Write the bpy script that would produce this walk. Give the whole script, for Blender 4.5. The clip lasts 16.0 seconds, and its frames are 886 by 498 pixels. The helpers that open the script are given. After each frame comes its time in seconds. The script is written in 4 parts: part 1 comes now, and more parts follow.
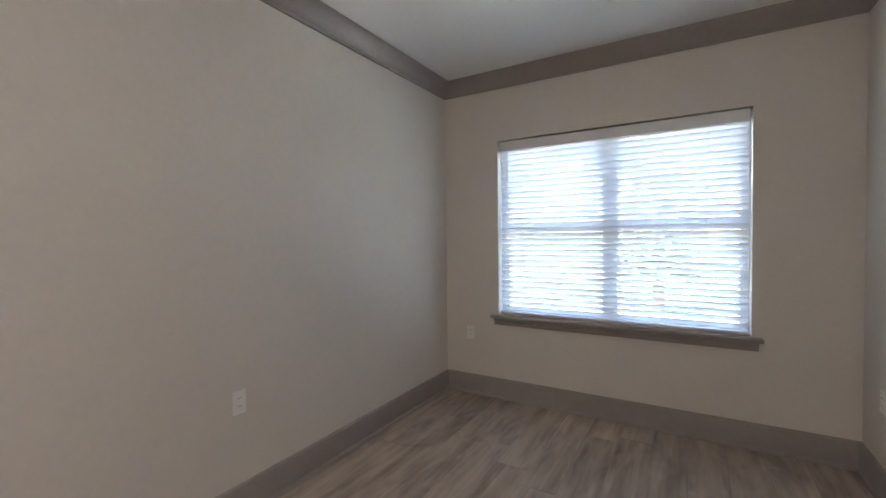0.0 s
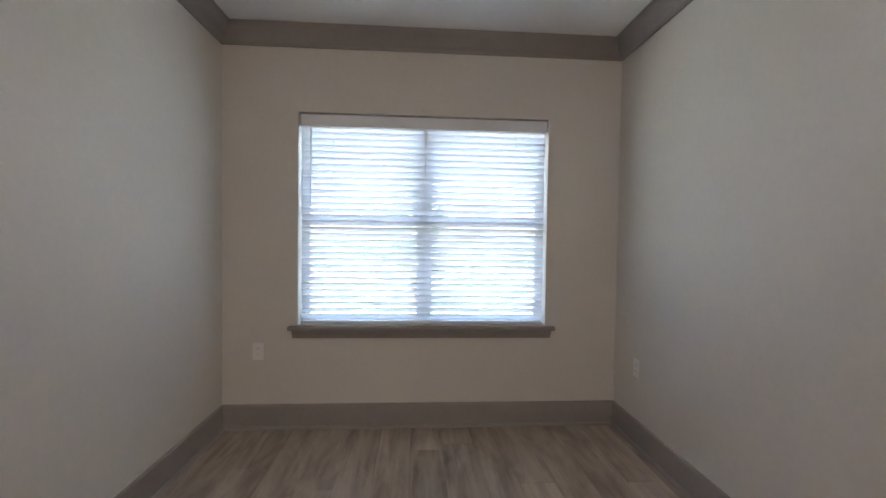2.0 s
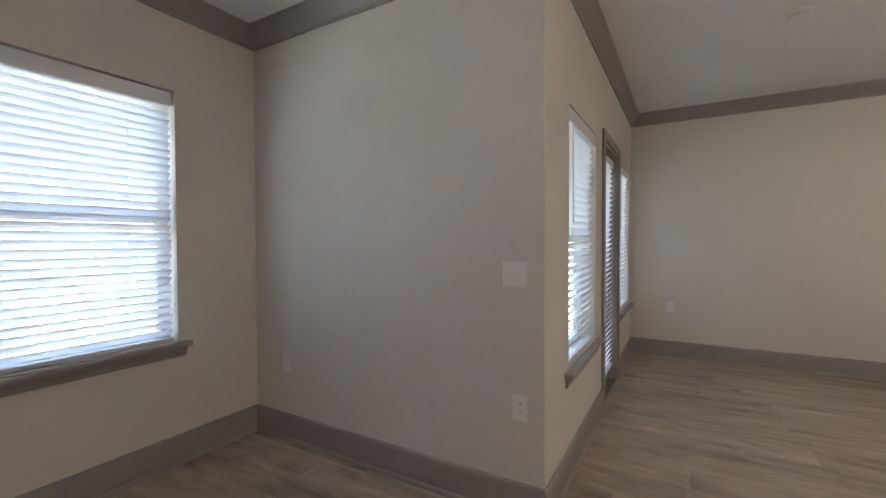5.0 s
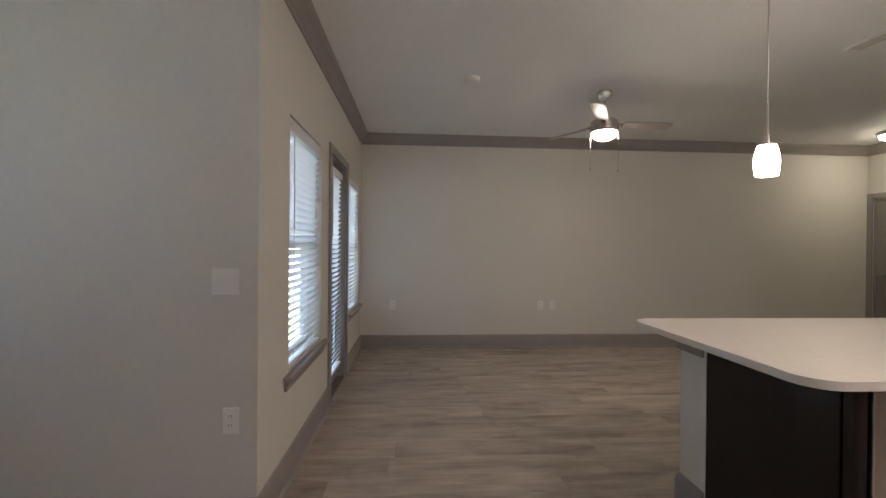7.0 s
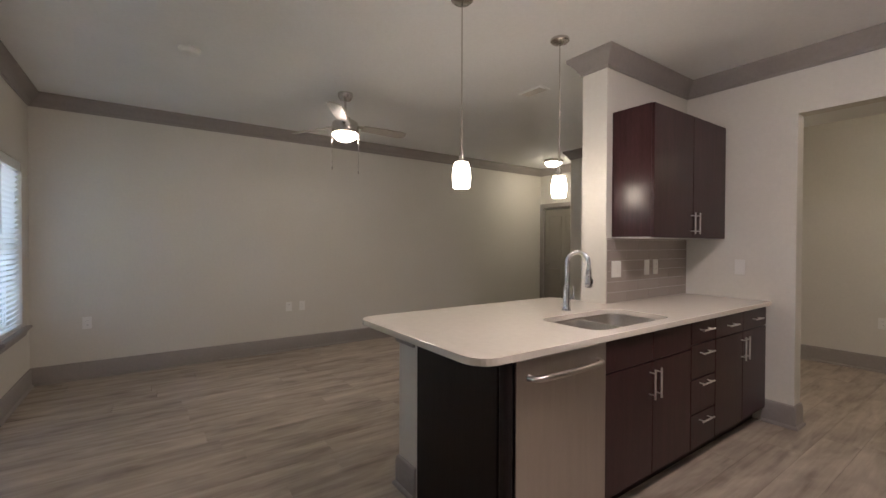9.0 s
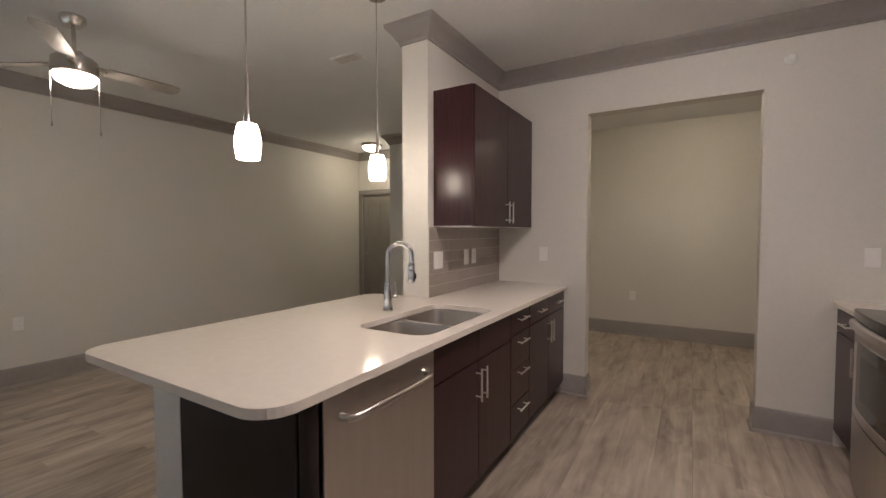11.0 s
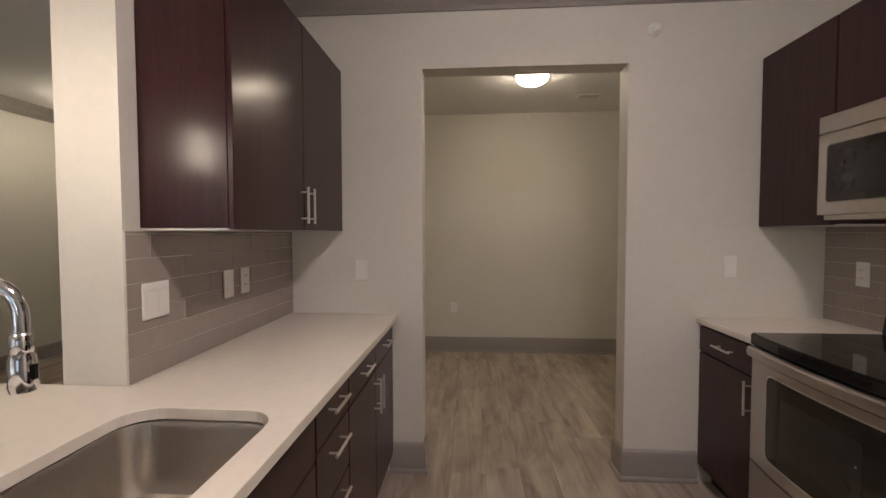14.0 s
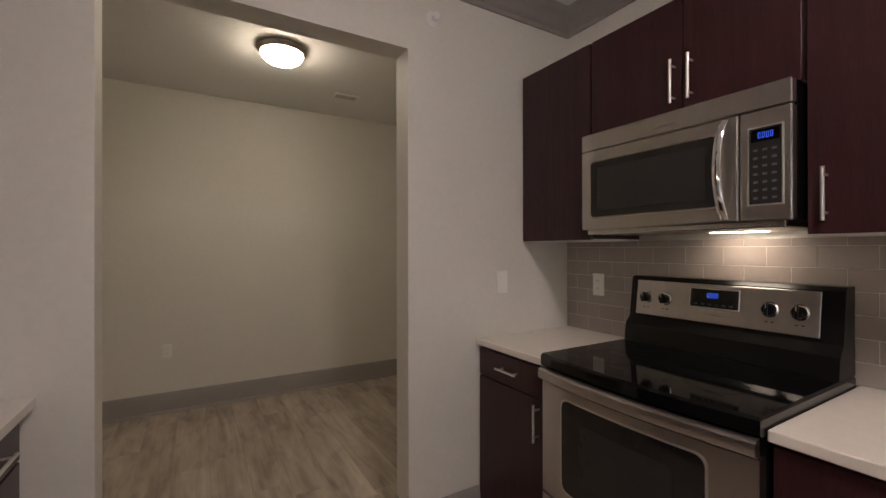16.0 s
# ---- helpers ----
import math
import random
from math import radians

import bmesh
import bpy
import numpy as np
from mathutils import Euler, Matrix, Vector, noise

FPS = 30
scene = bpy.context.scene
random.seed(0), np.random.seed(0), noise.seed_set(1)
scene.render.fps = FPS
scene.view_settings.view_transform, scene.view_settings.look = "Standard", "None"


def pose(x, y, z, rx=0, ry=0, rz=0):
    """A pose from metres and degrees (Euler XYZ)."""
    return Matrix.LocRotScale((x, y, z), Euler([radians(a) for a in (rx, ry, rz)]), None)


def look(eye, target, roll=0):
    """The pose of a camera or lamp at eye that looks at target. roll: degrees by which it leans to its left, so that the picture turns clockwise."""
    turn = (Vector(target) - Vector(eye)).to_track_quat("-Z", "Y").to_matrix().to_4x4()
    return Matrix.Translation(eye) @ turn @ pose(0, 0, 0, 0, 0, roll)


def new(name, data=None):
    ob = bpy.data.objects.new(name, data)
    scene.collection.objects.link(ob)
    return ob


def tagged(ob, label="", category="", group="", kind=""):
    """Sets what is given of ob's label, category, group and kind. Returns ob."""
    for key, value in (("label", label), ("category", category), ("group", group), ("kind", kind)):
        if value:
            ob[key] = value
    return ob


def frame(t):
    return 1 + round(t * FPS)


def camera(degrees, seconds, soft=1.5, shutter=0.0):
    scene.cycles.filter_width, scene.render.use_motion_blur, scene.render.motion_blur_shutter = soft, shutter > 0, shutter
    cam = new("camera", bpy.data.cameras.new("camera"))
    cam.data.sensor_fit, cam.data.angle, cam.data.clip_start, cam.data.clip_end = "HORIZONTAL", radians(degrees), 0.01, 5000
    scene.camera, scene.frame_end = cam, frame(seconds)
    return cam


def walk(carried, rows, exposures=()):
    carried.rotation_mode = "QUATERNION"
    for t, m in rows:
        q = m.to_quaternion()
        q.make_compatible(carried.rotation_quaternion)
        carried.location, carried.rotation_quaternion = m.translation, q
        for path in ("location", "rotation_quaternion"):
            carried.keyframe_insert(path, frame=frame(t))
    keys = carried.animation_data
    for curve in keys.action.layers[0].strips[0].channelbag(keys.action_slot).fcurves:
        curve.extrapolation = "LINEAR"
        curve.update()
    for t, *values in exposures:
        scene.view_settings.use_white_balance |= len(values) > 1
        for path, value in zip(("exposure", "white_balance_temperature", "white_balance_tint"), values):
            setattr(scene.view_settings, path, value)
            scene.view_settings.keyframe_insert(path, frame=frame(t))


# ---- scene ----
cam = camera(93.4, 16.0)
SKY, LAMP = 0.15, 1.0
PATH = [
    (0, (0.671, 0.655, 1.369), (-0.355, 2.371, 1.313), -0.7),
    (0.5, (0.474, 0.738, 1.368), (-0.285, 2.587, 1.299), -1.3),
    (1, (0.304, 0.822, 1.369), (-0.155, 2.767, 1.299), -1.0),
    (1.5, (0.198, 0.902, 1.35), (0.018, 2.893, 1.287), 0.1),
    (2, (0.075, 1.002, 1.332), (0.202, 2.997, 1.275), 0.8),
    (2.5, (-0.05, 1.099, 1.334), (0.418, 3.042, 1.272), 0.8),
    (3, (-0.134, 1.178, 1.331), (0.672, 3.007, 1.271), 0.4),
    (3.5, (-0.182, 1.288, 1.3), (0.924, 2.952, 1.226), -0.3),
    (4, (-0.21, 1.327, 1.271), (1.131, 2.809, 1.21), -0.4),
    (4.5, (-0.277, 1.356, 1.29), (1.278, 2.613, 1.241), -0.4),
    (7, (-0.408, 1.184, 1.305), (1.588, 1.057, 1.293), 0.5),
    (7.5, (-0.421, 1.13, 1.307), (1.535, 0.714, 1.294), 0.3),
    (8, (-0.42, 1.081, 1.309), (1.451, 0.375, 1.299), -0.0),
    (8.5, (-0.431, 1.011, 1.341), (1.323, 0.052, 1.314), -0.4),
    (9, (-0.401, 0.966, 1.338), (1.237, -0.18, 1.313), 0.2),
    (9.5, (-0.377, 0.923, 1.341), (1.133, -0.388, 1.317), 0.4),
    (10, (-0.317, 0.849, 1.345), (1.043, -0.617, 1.298), 0.3),
    (12.5, (0.192, 0.137, 1.352), (0.779, -1.774, 1.289), 0.1),
    (13, (0.258, -0.06, 1.35), (0.738, -2.001, 1.305), 0.3),
    (13.5, (0.315, -0.308, 1.362), (0.612, -2.285, 1.293), -0.4),
    (14, (0.334, -0.512, 1.374), (0.468, -2.506, 1.297), -0.1),
    (14.5, (0.365, -0.694, 1.354), (0.235, -2.689, 1.302), 0.1),
    (15, (0.377, -0.89, 1.356), (-0.083, -2.836, 1.313), -0.4),
    (15.5, (0.344, -1.036, 1.349), (-0.408, -2.889, 1.331), -0.4),
    (16, (0.329, -1.128, 1.361), (-0.692, -2.848, 1.364), -0.1),
]
EXPOSURES = [(0.0, 4.58, 6300, 10), (3.0, 4.54, 6350, 10), (4.6, 4.5, 6450, 10), (7.0, 4.33, 6300, 10), (10.2, 4.34, 6350, 10), (13.0, 4.3, 6500, 10), (14.5, 4.3, 6500, 10), (16.0, 4.12, 6400, 10)]
walk(cam, [(t, look(eye, target, roll)) for t, eye, target, roll in PATH], EXPOSURES)

# ---- world, sun, exposure ----
world = bpy.data.worlds.new("sky")
scene.world = world
world.use_nodes = True
wn = world.node_tree
sky = wn.nodes.new("ShaderNodeTexSky")
sky.sky_type = "NISHITA"
sky.sun_disc = False
sky.sun_elevation, sky.sun_rotation = radians(48), radians(210)
sky.air_density, sky.dust_density = 1.0, 3.5
wn.links.new(sky.outputs[0], wn.nodes["Background"].inputs[0])
wn.nodes["Background"].inputs[1].default_value = SKY
sun = new("sun", bpy.data.lights.new("sun", "SUN"))
sun.data.energy, sun.data.angle, sun.data.color = 2.6, radians(10), (1.0, 0.97, 0.92)
sun.matrix_world = look((0, 0, 20), (10, 17.3, 20 - 22.2))


# ---- materials ----
def material(name, color, rough=0.5, metal=0.0, var=0.08, scale=6.0, bump=0.0, bump_scale=200.0, stretch=(1, 1, 1), coat=0.0,
             random_amount=0.0, color2=None, grain=40.0, spec=0.5):
    m = bpy.data.materials.new(name)
    m.use_nodes = True
    nt = m.node_tree
    N, L = nt.nodes.new, nt.links.new
    b = nt.nodes["Principled BSDF"]
    b.inputs["Roughness"].default_value = rough
    b.inputs["Metallic"].default_value = metal
    b.inputs["Coat Weight"].default_value = coat
    b.inputs["Specular IOR Level"].default_value = spec
    b.inputs["Coat Roughness"].default_value = 0.2
    tc = N("ShaderNodeTexCoord")
    mp = N("ShaderNodeMapping")
    mp.inputs["Scale"].default_value = stretch
    L(tc.outputs["Object"], mp.inputs[0])
    n1, n2 = N("ShaderNodeTexNoise"), N("ShaderNodeTexNoise")
    n1.inputs["Scale"].default_value, n2.inputs["Scale"].default_value = scale, grain
    n1.inputs["Detail"].default_value = n2.inputs["Detail"].default_value = 4
    L(mp.outputs[0], n1.inputs[0]), L(mp.outputs[0], n2.inputs[0])
    mix = N("ShaderNodeMath")
    mix.operation = "ADD"
    L(n1.outputs[0], mix.inputs[0]), L(n2.outputs[0], mix.inputs[1])
    val = mix.outputs[0]
    if random_amount:
        oi = N("ShaderNodeObjectInfo")
        mm = N("ShaderNodeMath")
        mm.operation = "MULTIPLY_ADD"
        mm.inputs[1].default_value = random_amount
        L(oi.outputs["Random"], mm.inputs[0]), L(val, mm.inputs[2])
        val = mm.outputs[0]
        off = N("ShaderNodeVectorMath")
        off.operation = "ADD"
        comb = N("ShaderNodeMath")
        comb.operation = "MULTIPLY"
        comb.inputs[1].default_value = 37.0
        L(oi.outputs["Random"], comb.inputs[0])
        L(tc.outputs["Object"], off.inputs[0]), L(comb.outputs[0], off.inputs[1])
        L(off.outputs[0], mp.inputs[0])
    ramp = N("ShaderNodeMapRange")
    ramp.inputs["From Min"].default_value, ramp.inputs["From Max"].default_value = 0.7, 1.3 + random_amount
    L(val, ramp.inputs[0])
    cm = N("ShaderNodeMix")
    cm.data_type = "RGBA"
    c2 = color2 or tuple(min(1, c * (1 + var)) for c in color)
    c1 = color if color2 else tuple(c * (1 - var) for c in color)
    cm.inputs[6].default_value, cm.inputs[7].default_value = (*c1, 1), (*c2, 1)
    L(ramp.outputs[0], cm.inputs[0])
    L(cm.outputs[2], b.inputs["Base Color"])
    if bump:
        n3 = N("ShaderNodeTexNoise")
        n3.inputs["Scale"].default_value = bump_scale
        bp = N("ShaderNodeBump")
        bp.inputs["Strength"].default_value, bp.inputs["Distance"].default_value = bump, 0.002
        L(mp.outputs[0], n3.inputs[0]), L(n3.outputs[0], bp.inputs["Height"]), L(bp.outputs[0], b.inputs["Normal"])
    return m


def plank_material():
    """Grey-brown printed wood: long soft streaks, fine grain and dark knots, shifted from plank to plank."""
    m = bpy.data.materials.new("vinyl_plank")
    m.use_nodes = True
    nt = m.node_tree
    N, L = nt.nodes.new, nt.links.new
    b = nt.nodes["Principled BSDF"]
    tc, oi = N("ShaderNodeTexCoord"), N("ShaderNodeObjectInfo")
    shift, off = N("ShaderNodeMath"), N("ShaderNodeVectorMath")
    shift.operation, off.operation = "MULTIPLY", "ADD"
    shift.inputs[1].default_value = 53.0
    L(oi.outputs["Random"], shift.inputs[0]), L(tc.outputs["Object"], off.inputs[0]), L(shift.outputs[0], off.inputs[1])

    def streak(sx, sy, detail, distortion):
        mp, n = N("ShaderNodeMapping"), N("ShaderNodeTexNoise")
        mp.inputs["Scale"].default_value = (sx, sy, 1)
        n.inputs["Scale"].default_value, n.inputs["Detail"].default_value = 1.0, detail
        n.inputs["Roughness"].default_value, n.inputs["Distortion"].default_value = 0.6, distortion
        L(off.outputs[0], mp.inputs[0]), L(mp.outputs[0], n.inputs[0])
        return n.outputs[0]
    broad, grain, knot = streak(10, 1.3, 3, 0.5), streak(38, 2.0, 4, 0.3), streak(6, 2.4, 2, 1.0)

    def blend(a, k, c):
        n = N("ShaderNodeMath")
        n.operation = "MULTIPLY_ADD"
        n.inputs[1].default_value = k
        L(a, n.inputs[0]), L(c, n.inputs[2])
        return n.outputs[0]
    base = N("ShaderNodeValue")
    total = blend(broad, 1.0, blend(grain, 0.45, blend(knot, 0.6, blend(oi.outputs["Random"], 0.12, base.outputs[0]))))
    base.outputs[0].default_value = -0.06
    ramp = N("ShaderNodeValToRGB")
    el = ramp.color_ramp.elements
    el[0].position, el[0].color = 0.0, (0.185, 0.147, 0.118, 1)
    el[1].position, el[1].color = 1.0, (0.56, 0.485, 0.41, 1)
    e = el.new(0.45)
    e.color = (0.37, 0.312, 0.26, 1)
    mr = N("ShaderNodeMapRange")
    mr.inputs["From Min"].default_value, mr.inputs["From Max"].default_value = 0.68, 1.42
    L(total, mr.inputs[0]), L(mr.outputs[0], ramp.inputs[0]), L(ramp.outputs[0], b.inputs["Base Color"])
    rr = N("ShaderNodeMapRange")
    rr.inputs["To Min"].default_value, rr.inputs["To Max"].default_value = 0.4, 0.58
    L(grain, rr.inputs[0]), L(rr.outputs[0], b.inputs["Roughness"])
    bp = N("ShaderNodeBump")
    bp.inputs["Strength"].default_value, bp.inputs["Distance"].default_value = 0.15, 0.001
    L(grain, bp.inputs["Height"]), L(bp.outputs[0], b.inputs["Normal"])
    return m


def glowing(name, color, strength):
    m = bpy.data.materials.new(name)
    m.use_nodes = True
    b = m.node_tree.nodes["Principled BSDF"]
    b.inputs["Base Color"].default_value = (0.8, 0.8, 0.78, 1)
    b.inputs["Emission Color"].default_value, b.inputs["Emission Strength"].default_value = (*color, 1), strength
    return m


PAINT = material("wall_paint", (0.67, 0.645, 0.595), 0.6, var=0.03, scale=1.3, bump=0.25, bump_scale=160)
TRIM = material("taupe_trim_paint", (0.295, 0.268, 0.254), 0.45, var=0.05, scale=5, bump=0.1, bump_scale=60)
CEIL = material("ceiling_paint", (0.80, 0.80, 0.79), 0.8, var=0.03, scale=2, bump=0.5, bump_scale=130)
FLOOR = plank_material()
GAP = material("plank_joint", (0.05, 0.045, 0.04), 0.8)
WHITE = material("white_paint", (0.78, 0.78, 0.76), 0.4, var=0.03, scale=4, bump=0.1)
SLAT = material("white_slat_vinyl", (0.82, 0.82, 0.82), 0.45, var=0.02)
st = SLAT.node_tree
tb, sm = st.nodes.new("ShaderNodeBsdfTranslucent"), st.nodes.new("ShaderNodeMixShader")
tb.inputs[0].default_value = (0.83, 0.825, 0.83, 1)
sm.inputs[0].default_value = 0.54
st.links.new(st.nodes["Principled BSDF"].outputs[0], sm.inputs[1])
st.links.new(tb.outputs[0], sm.inputs[2])
st.links.new(sm.outputs[0], st.nodes["Material Output"].inputs[0])
VINYL = material("white_window_vinyl", (0.75, 0.76, 0.77), 0.35, var=0.02)
DOORGRAY = material("slate_door_paint", (0.20, 0.20, 0.215), 0.4, var=0.05)
ESPRESSO = material("espresso_wood", (0.0215, 0.0070, 0.0084), 0.34, scale=3, grain=26, stretch=(12, 12, 0.9), color2=(0.049, 0.0160, 0.0188), coat=0.3, spec=0.2, bump=0.06, bump_scale=90, random_amount=0.1)
# the same espresso wood, with the shade it stands in put into the colour
ESPRESSO_SHADED = material("espresso_wood_shaded", (0.011, 0.0075, 0.0085), 0.45, scale=3, grain=24, stretch=(12, 12, 0.9), color2=(0.019, 0.0125, 0.014), spec=0.25, bump=0.06, bump_scale=90)
QUARTZ = material("cream_quartz", (0.74, 0.69, 0.62), 0.11, var=0.035, scale=25, grain=420)
STEEL = material("brushed_steel", (0.52, 0.485, 0.455), 0.3, 1.0, var=0.05, scale=3, grain=60, stretch=(1, 12, 1), bump=0.03, bump_scale=120)
SINKSTEEL = material("sink_steel", (0.50, 0.465, 0.43), 0.32, 1.0, var=0.06, scale=5, grain=90, bump=0.05, bump_scale=200)
PULL = material("satin_aluminium", (0.80, 0.78, 0.76), 0.42, 1.0, var=0.03, scale=20)
NICKEL = material("satin_nickel", (0.56, 0.53, 0.50), 0.26, 1.0, var=0.04, scale=20)
CHROME = material("chrome", (0.72, 0.72, 0.73), 0.07, 1.0, var=0.03, scale=20)
BLACKGLASS = material("black_glass", (0.004, 0.004, 0.0045), 0.05, var=0.1, scale=8, spec=0.4)
BLACK = material("black_plastic", (0.004, 0.004, 0.0042), 0.3, var=0.1, spec=0.3)
OVENGLASS = material("oven_window_glass", (0.012, 0.011, 0.010), 0.08, var=0.1)
PLATE = material("white_plate_plastic", (0.81, 0.80, 0.775), 0.3, var=0.02)
SLOT = material("dark_slot", (0.04, 0.04, 0.04), 0.6)
TILE = material("taupe_glazed_tile", (0.32, 0.272, 0.248), 0.18, scale=5, grain=30, color2=(0.36, 0.318, 0.29), random_amount=0.5, bump=0.05, bump_scale=18)
GROUT = material("pale_grout", (0.56, 0.52, 0.475), 0.9, var=0.1, scale=30, bump=0.3)
BLADE = material("fan_blade_wood", (0.32, 0.29, 0.26), 0.4, scale=3, grain=30, stretch=(1, 12, 12), var=0.12)
GRASS = material("lawn", (0.12, 0.14, 0.085), 0.9, var=0.35, scale=0.6, grain=9, bump=0.6, bump_scale=40)
ASPHALT = material("road_concrete", (0.55, 0.54, 0.53), 0.9, var=0.1, scale=0.7, grain=12)
BARK = material("bark", (0.09, 0.065, 0.045), 0.9, var=0.3, scale=9, bump=0.8, bump_scale=30)
LEAF = material("leaf", (0.12, 0.145, 0.09), 0.6, var=0.35, scale=1.2, grain=8)
RED = material("red_sign", (0.6, 0.05, 0.04), 0.5)
GLASS = bpy.data.materials.new("window_glass")
GLASS.use_nodes = True
gb = GLASS.node_tree.nodes["Principled BSDF"]
gb.inputs["Transmission Weight"].default_value, gb.inputs["Roughness"].default_value, gb.inputs["IOR"].default_value = 1.0, 0.0, 1.05
WARM = (1.0, 0.84, 0.68)
BULB = glowing("lit_opal_glass", WARM, 3.0 * LAMP)
BULB_ENTRY = glowing("lit_entry_dome", (1.0, 0.86, 0.66), 1.8 * LAMP)
BULB_HALL = glowing("lit_opal_dome", (1.0, 0.83, 0.62), 2.8 * LAMP)
BULB_KITCHEN = glowing("lit_kitchen_dome", (1.0, 0.83, 0.775), 7.9 * LAMP)
BULB_PEND = glowing("lit_pendant_glass", (1.0, 0.84, 0.68), 1.55 * LAMP)
HOODLAMP = glowing("lit_hood_lens", (1.0, 0.82, 0.64), 1.9 * LAMP)
BLUE = glowing("blue_digits", (0.05, 0.14, 1.0), 0.05)
BLUE.node_tree.nodes["Principled BSDF"].inputs["Base Color"].default_value = (0.01, 0.01, 0.02, 1)

# ---- mesh helpers ----
BASE = {}


def box(bm, x0, x1, y0, y1, z0, z1, bevel=0.0, seg=1):
    x0, x1, y0, y1, z0, z1 = min(x0, x1), max(x0, x1), min(y0, y1), max(y0, y1), min(z0, z1), max(z0, z1)
    m = Matrix.LocRotScale(((x0 + x1) / 2, (y0 + y1) / 2, (z0 + z1) / 2), None, (x1 - x0, y1 - y0, z1 - z0))
    vs = bmesh.ops.create_cube(bm, size=1, matrix=m)["verts"]
    if bevel:
        es = list({e for v in vs for e in v.link_edges})
        bmesh.ops.bevel(bm, geom=es, offset=bevel, segments=seg, profile=0.5, affect="EDGES")
    return bm


def boxes(*args, bevel=0.0):
    bm = bmesh.new()
    for a in args:
        box(bm, *a, bevel=bevel)
    return bm


def loft(bm, rings, cap0=False, cap1=False, closed=True):
    vs = [[bm.verts.new(p) for p in r] for r in rings]
    n = len(rings[0])
    for a, b in zip(vs, vs[1:]):
        for i in range(n if closed else n - 1):
            bm.faces.new((a[i], a[(i + 1) % n], b[(i + 1) % n], b[i]))
    if cap0:
        bm.faces.new(vs[0][::-1])
    if cap1:
        bm.faces.new(vs[-1])
    return bm


def lathe(bm, cx, cy, profile, n=24, cap=True):
    rings = [[(cx + r * math.cos(2 * math.pi * i / n), cy + r * math.sin(2 * math.pi * i / n), z) for i in range(n)] for r, z in profile]
    return loft(bm, rings, cap, cap)


def tube(bm, pts, r, n=10):
    pts = [Vector(p) for p in pts]
    radii = r if isinstance(r, (list, tuple)) else [r] * len(pts)
    rings, side = [], None
    for i, p in enumerate(pts):
        d = (pts[min(i + 1, len(pts) - 1)] - pts[max(i - 1, 0)]).normalized()
        if side is None:
            side = d.orthogonal().normalized()
        side = (side - d * side.dot(d)).normalized()
        up = d.cross(side)
        rings.append([p + radii[i] * (math.cos(2 * math.pi * k / n) * side + math.sin(2 * math.pi * k / n) * up) for k in range(n)])
    return loft(bm, rings, True, True)


def rounded(x0, x1, y0, y1, r, z, n=6):
    out = []
    for cx, cy, a in ((x1 - r, y1 - r, 0), (x0 + r, y1 - r, 90), (x0 + r, y0 + r, 180), (x1 - r, y0 + r, 270)):
        for k in range(n + 1):
            t = radians(a + 90 * k / n)
            out.append((cx + r * math.cos(t), cy + r * math.sin(t), z))
    return out


def sweep(path, profile, closed=False):
    """Sweeps (out, z) along a plan polyline; out is to the left of the way walked."""
    bm = bmesh.new()
    n, rings = len(path), []
    for i, p in enumerate(path):
        p = Vector(p)
        a = Vector(path[i - 1]) if i or closed else None
        b = Vector(path[(i + 1) % n]) if i < n - 1 or closed else None
        d0 = (p - a).normalized() if a is not None else (b - p).normalized()
        d1 = (b - p).normalized() if b is not None else d0
        n0, n1 = Vector((-d0.y, d0.x)), Vector((-d1.y, d1.x))
        m = (n0 + n1) / (1 + n0.dot(n1))
        rings.append([(p.x + m.x * o, p.y + m.y * o, z) for o, z in profile])
    if closed:
        rings.append(rings[0])
    return loft(bm, rings, not closed, not closed)


def mesh_of(name, bm, mat, smooth=False):
    bmesh.ops.recalc_face_normals(bm, faces=bm.faces)
    me = bpy.data.meshes.new(name)
    bm.to_mesh(me)
    bm.free()
    me.materials.append(mat)
    if smooth:
        me.polygons.foreach_set("use_smooth", [True] * len(me.polygons))
        me.set_sharp_from_angle(angle=radians(40))
    return me


def structure(name, bm, mat, label, category="", smooth=False):
    return tagged(new(name, mesh_of(name, bm, mat, smooth)), label, category or name.split("_")[0], kind="structure")


def thing(name, at, label, category, group="", kind=""):
    ob = new(name)
    ob.empty_display_size = 0.1
    ob.location = at
    BASE[ob.name] = Vector(at)
    return tagged(ob, label, category, group, kind)


def part(name, bm, mat, parent, label="", smooth=False):
    ob = new(name, mesh_of(name, bm, mat, smooth))
    ob.parent = parent
    if parent.name in BASE:
        ob.matrix_parent_inverse = Matrix.Translation(-BASE[parent.name])
    if label:
        ob["label"] = label
    return ob


# ---- structure ----
CH = 2.72
WX, DWX, DEX, NY, LNY, LEX = -1.548, -1.235, 1.51, 3.905, 1.89, 4.951
SY, PX0, PX1, PY = -2.857, 1.371, 1.575, -1.69
HY0, HY1, HX0, HX1 = -5.32, -2.985, -2.3, 1.45
FX, FY0, FY1 = 3.62, -5.00, -4.17


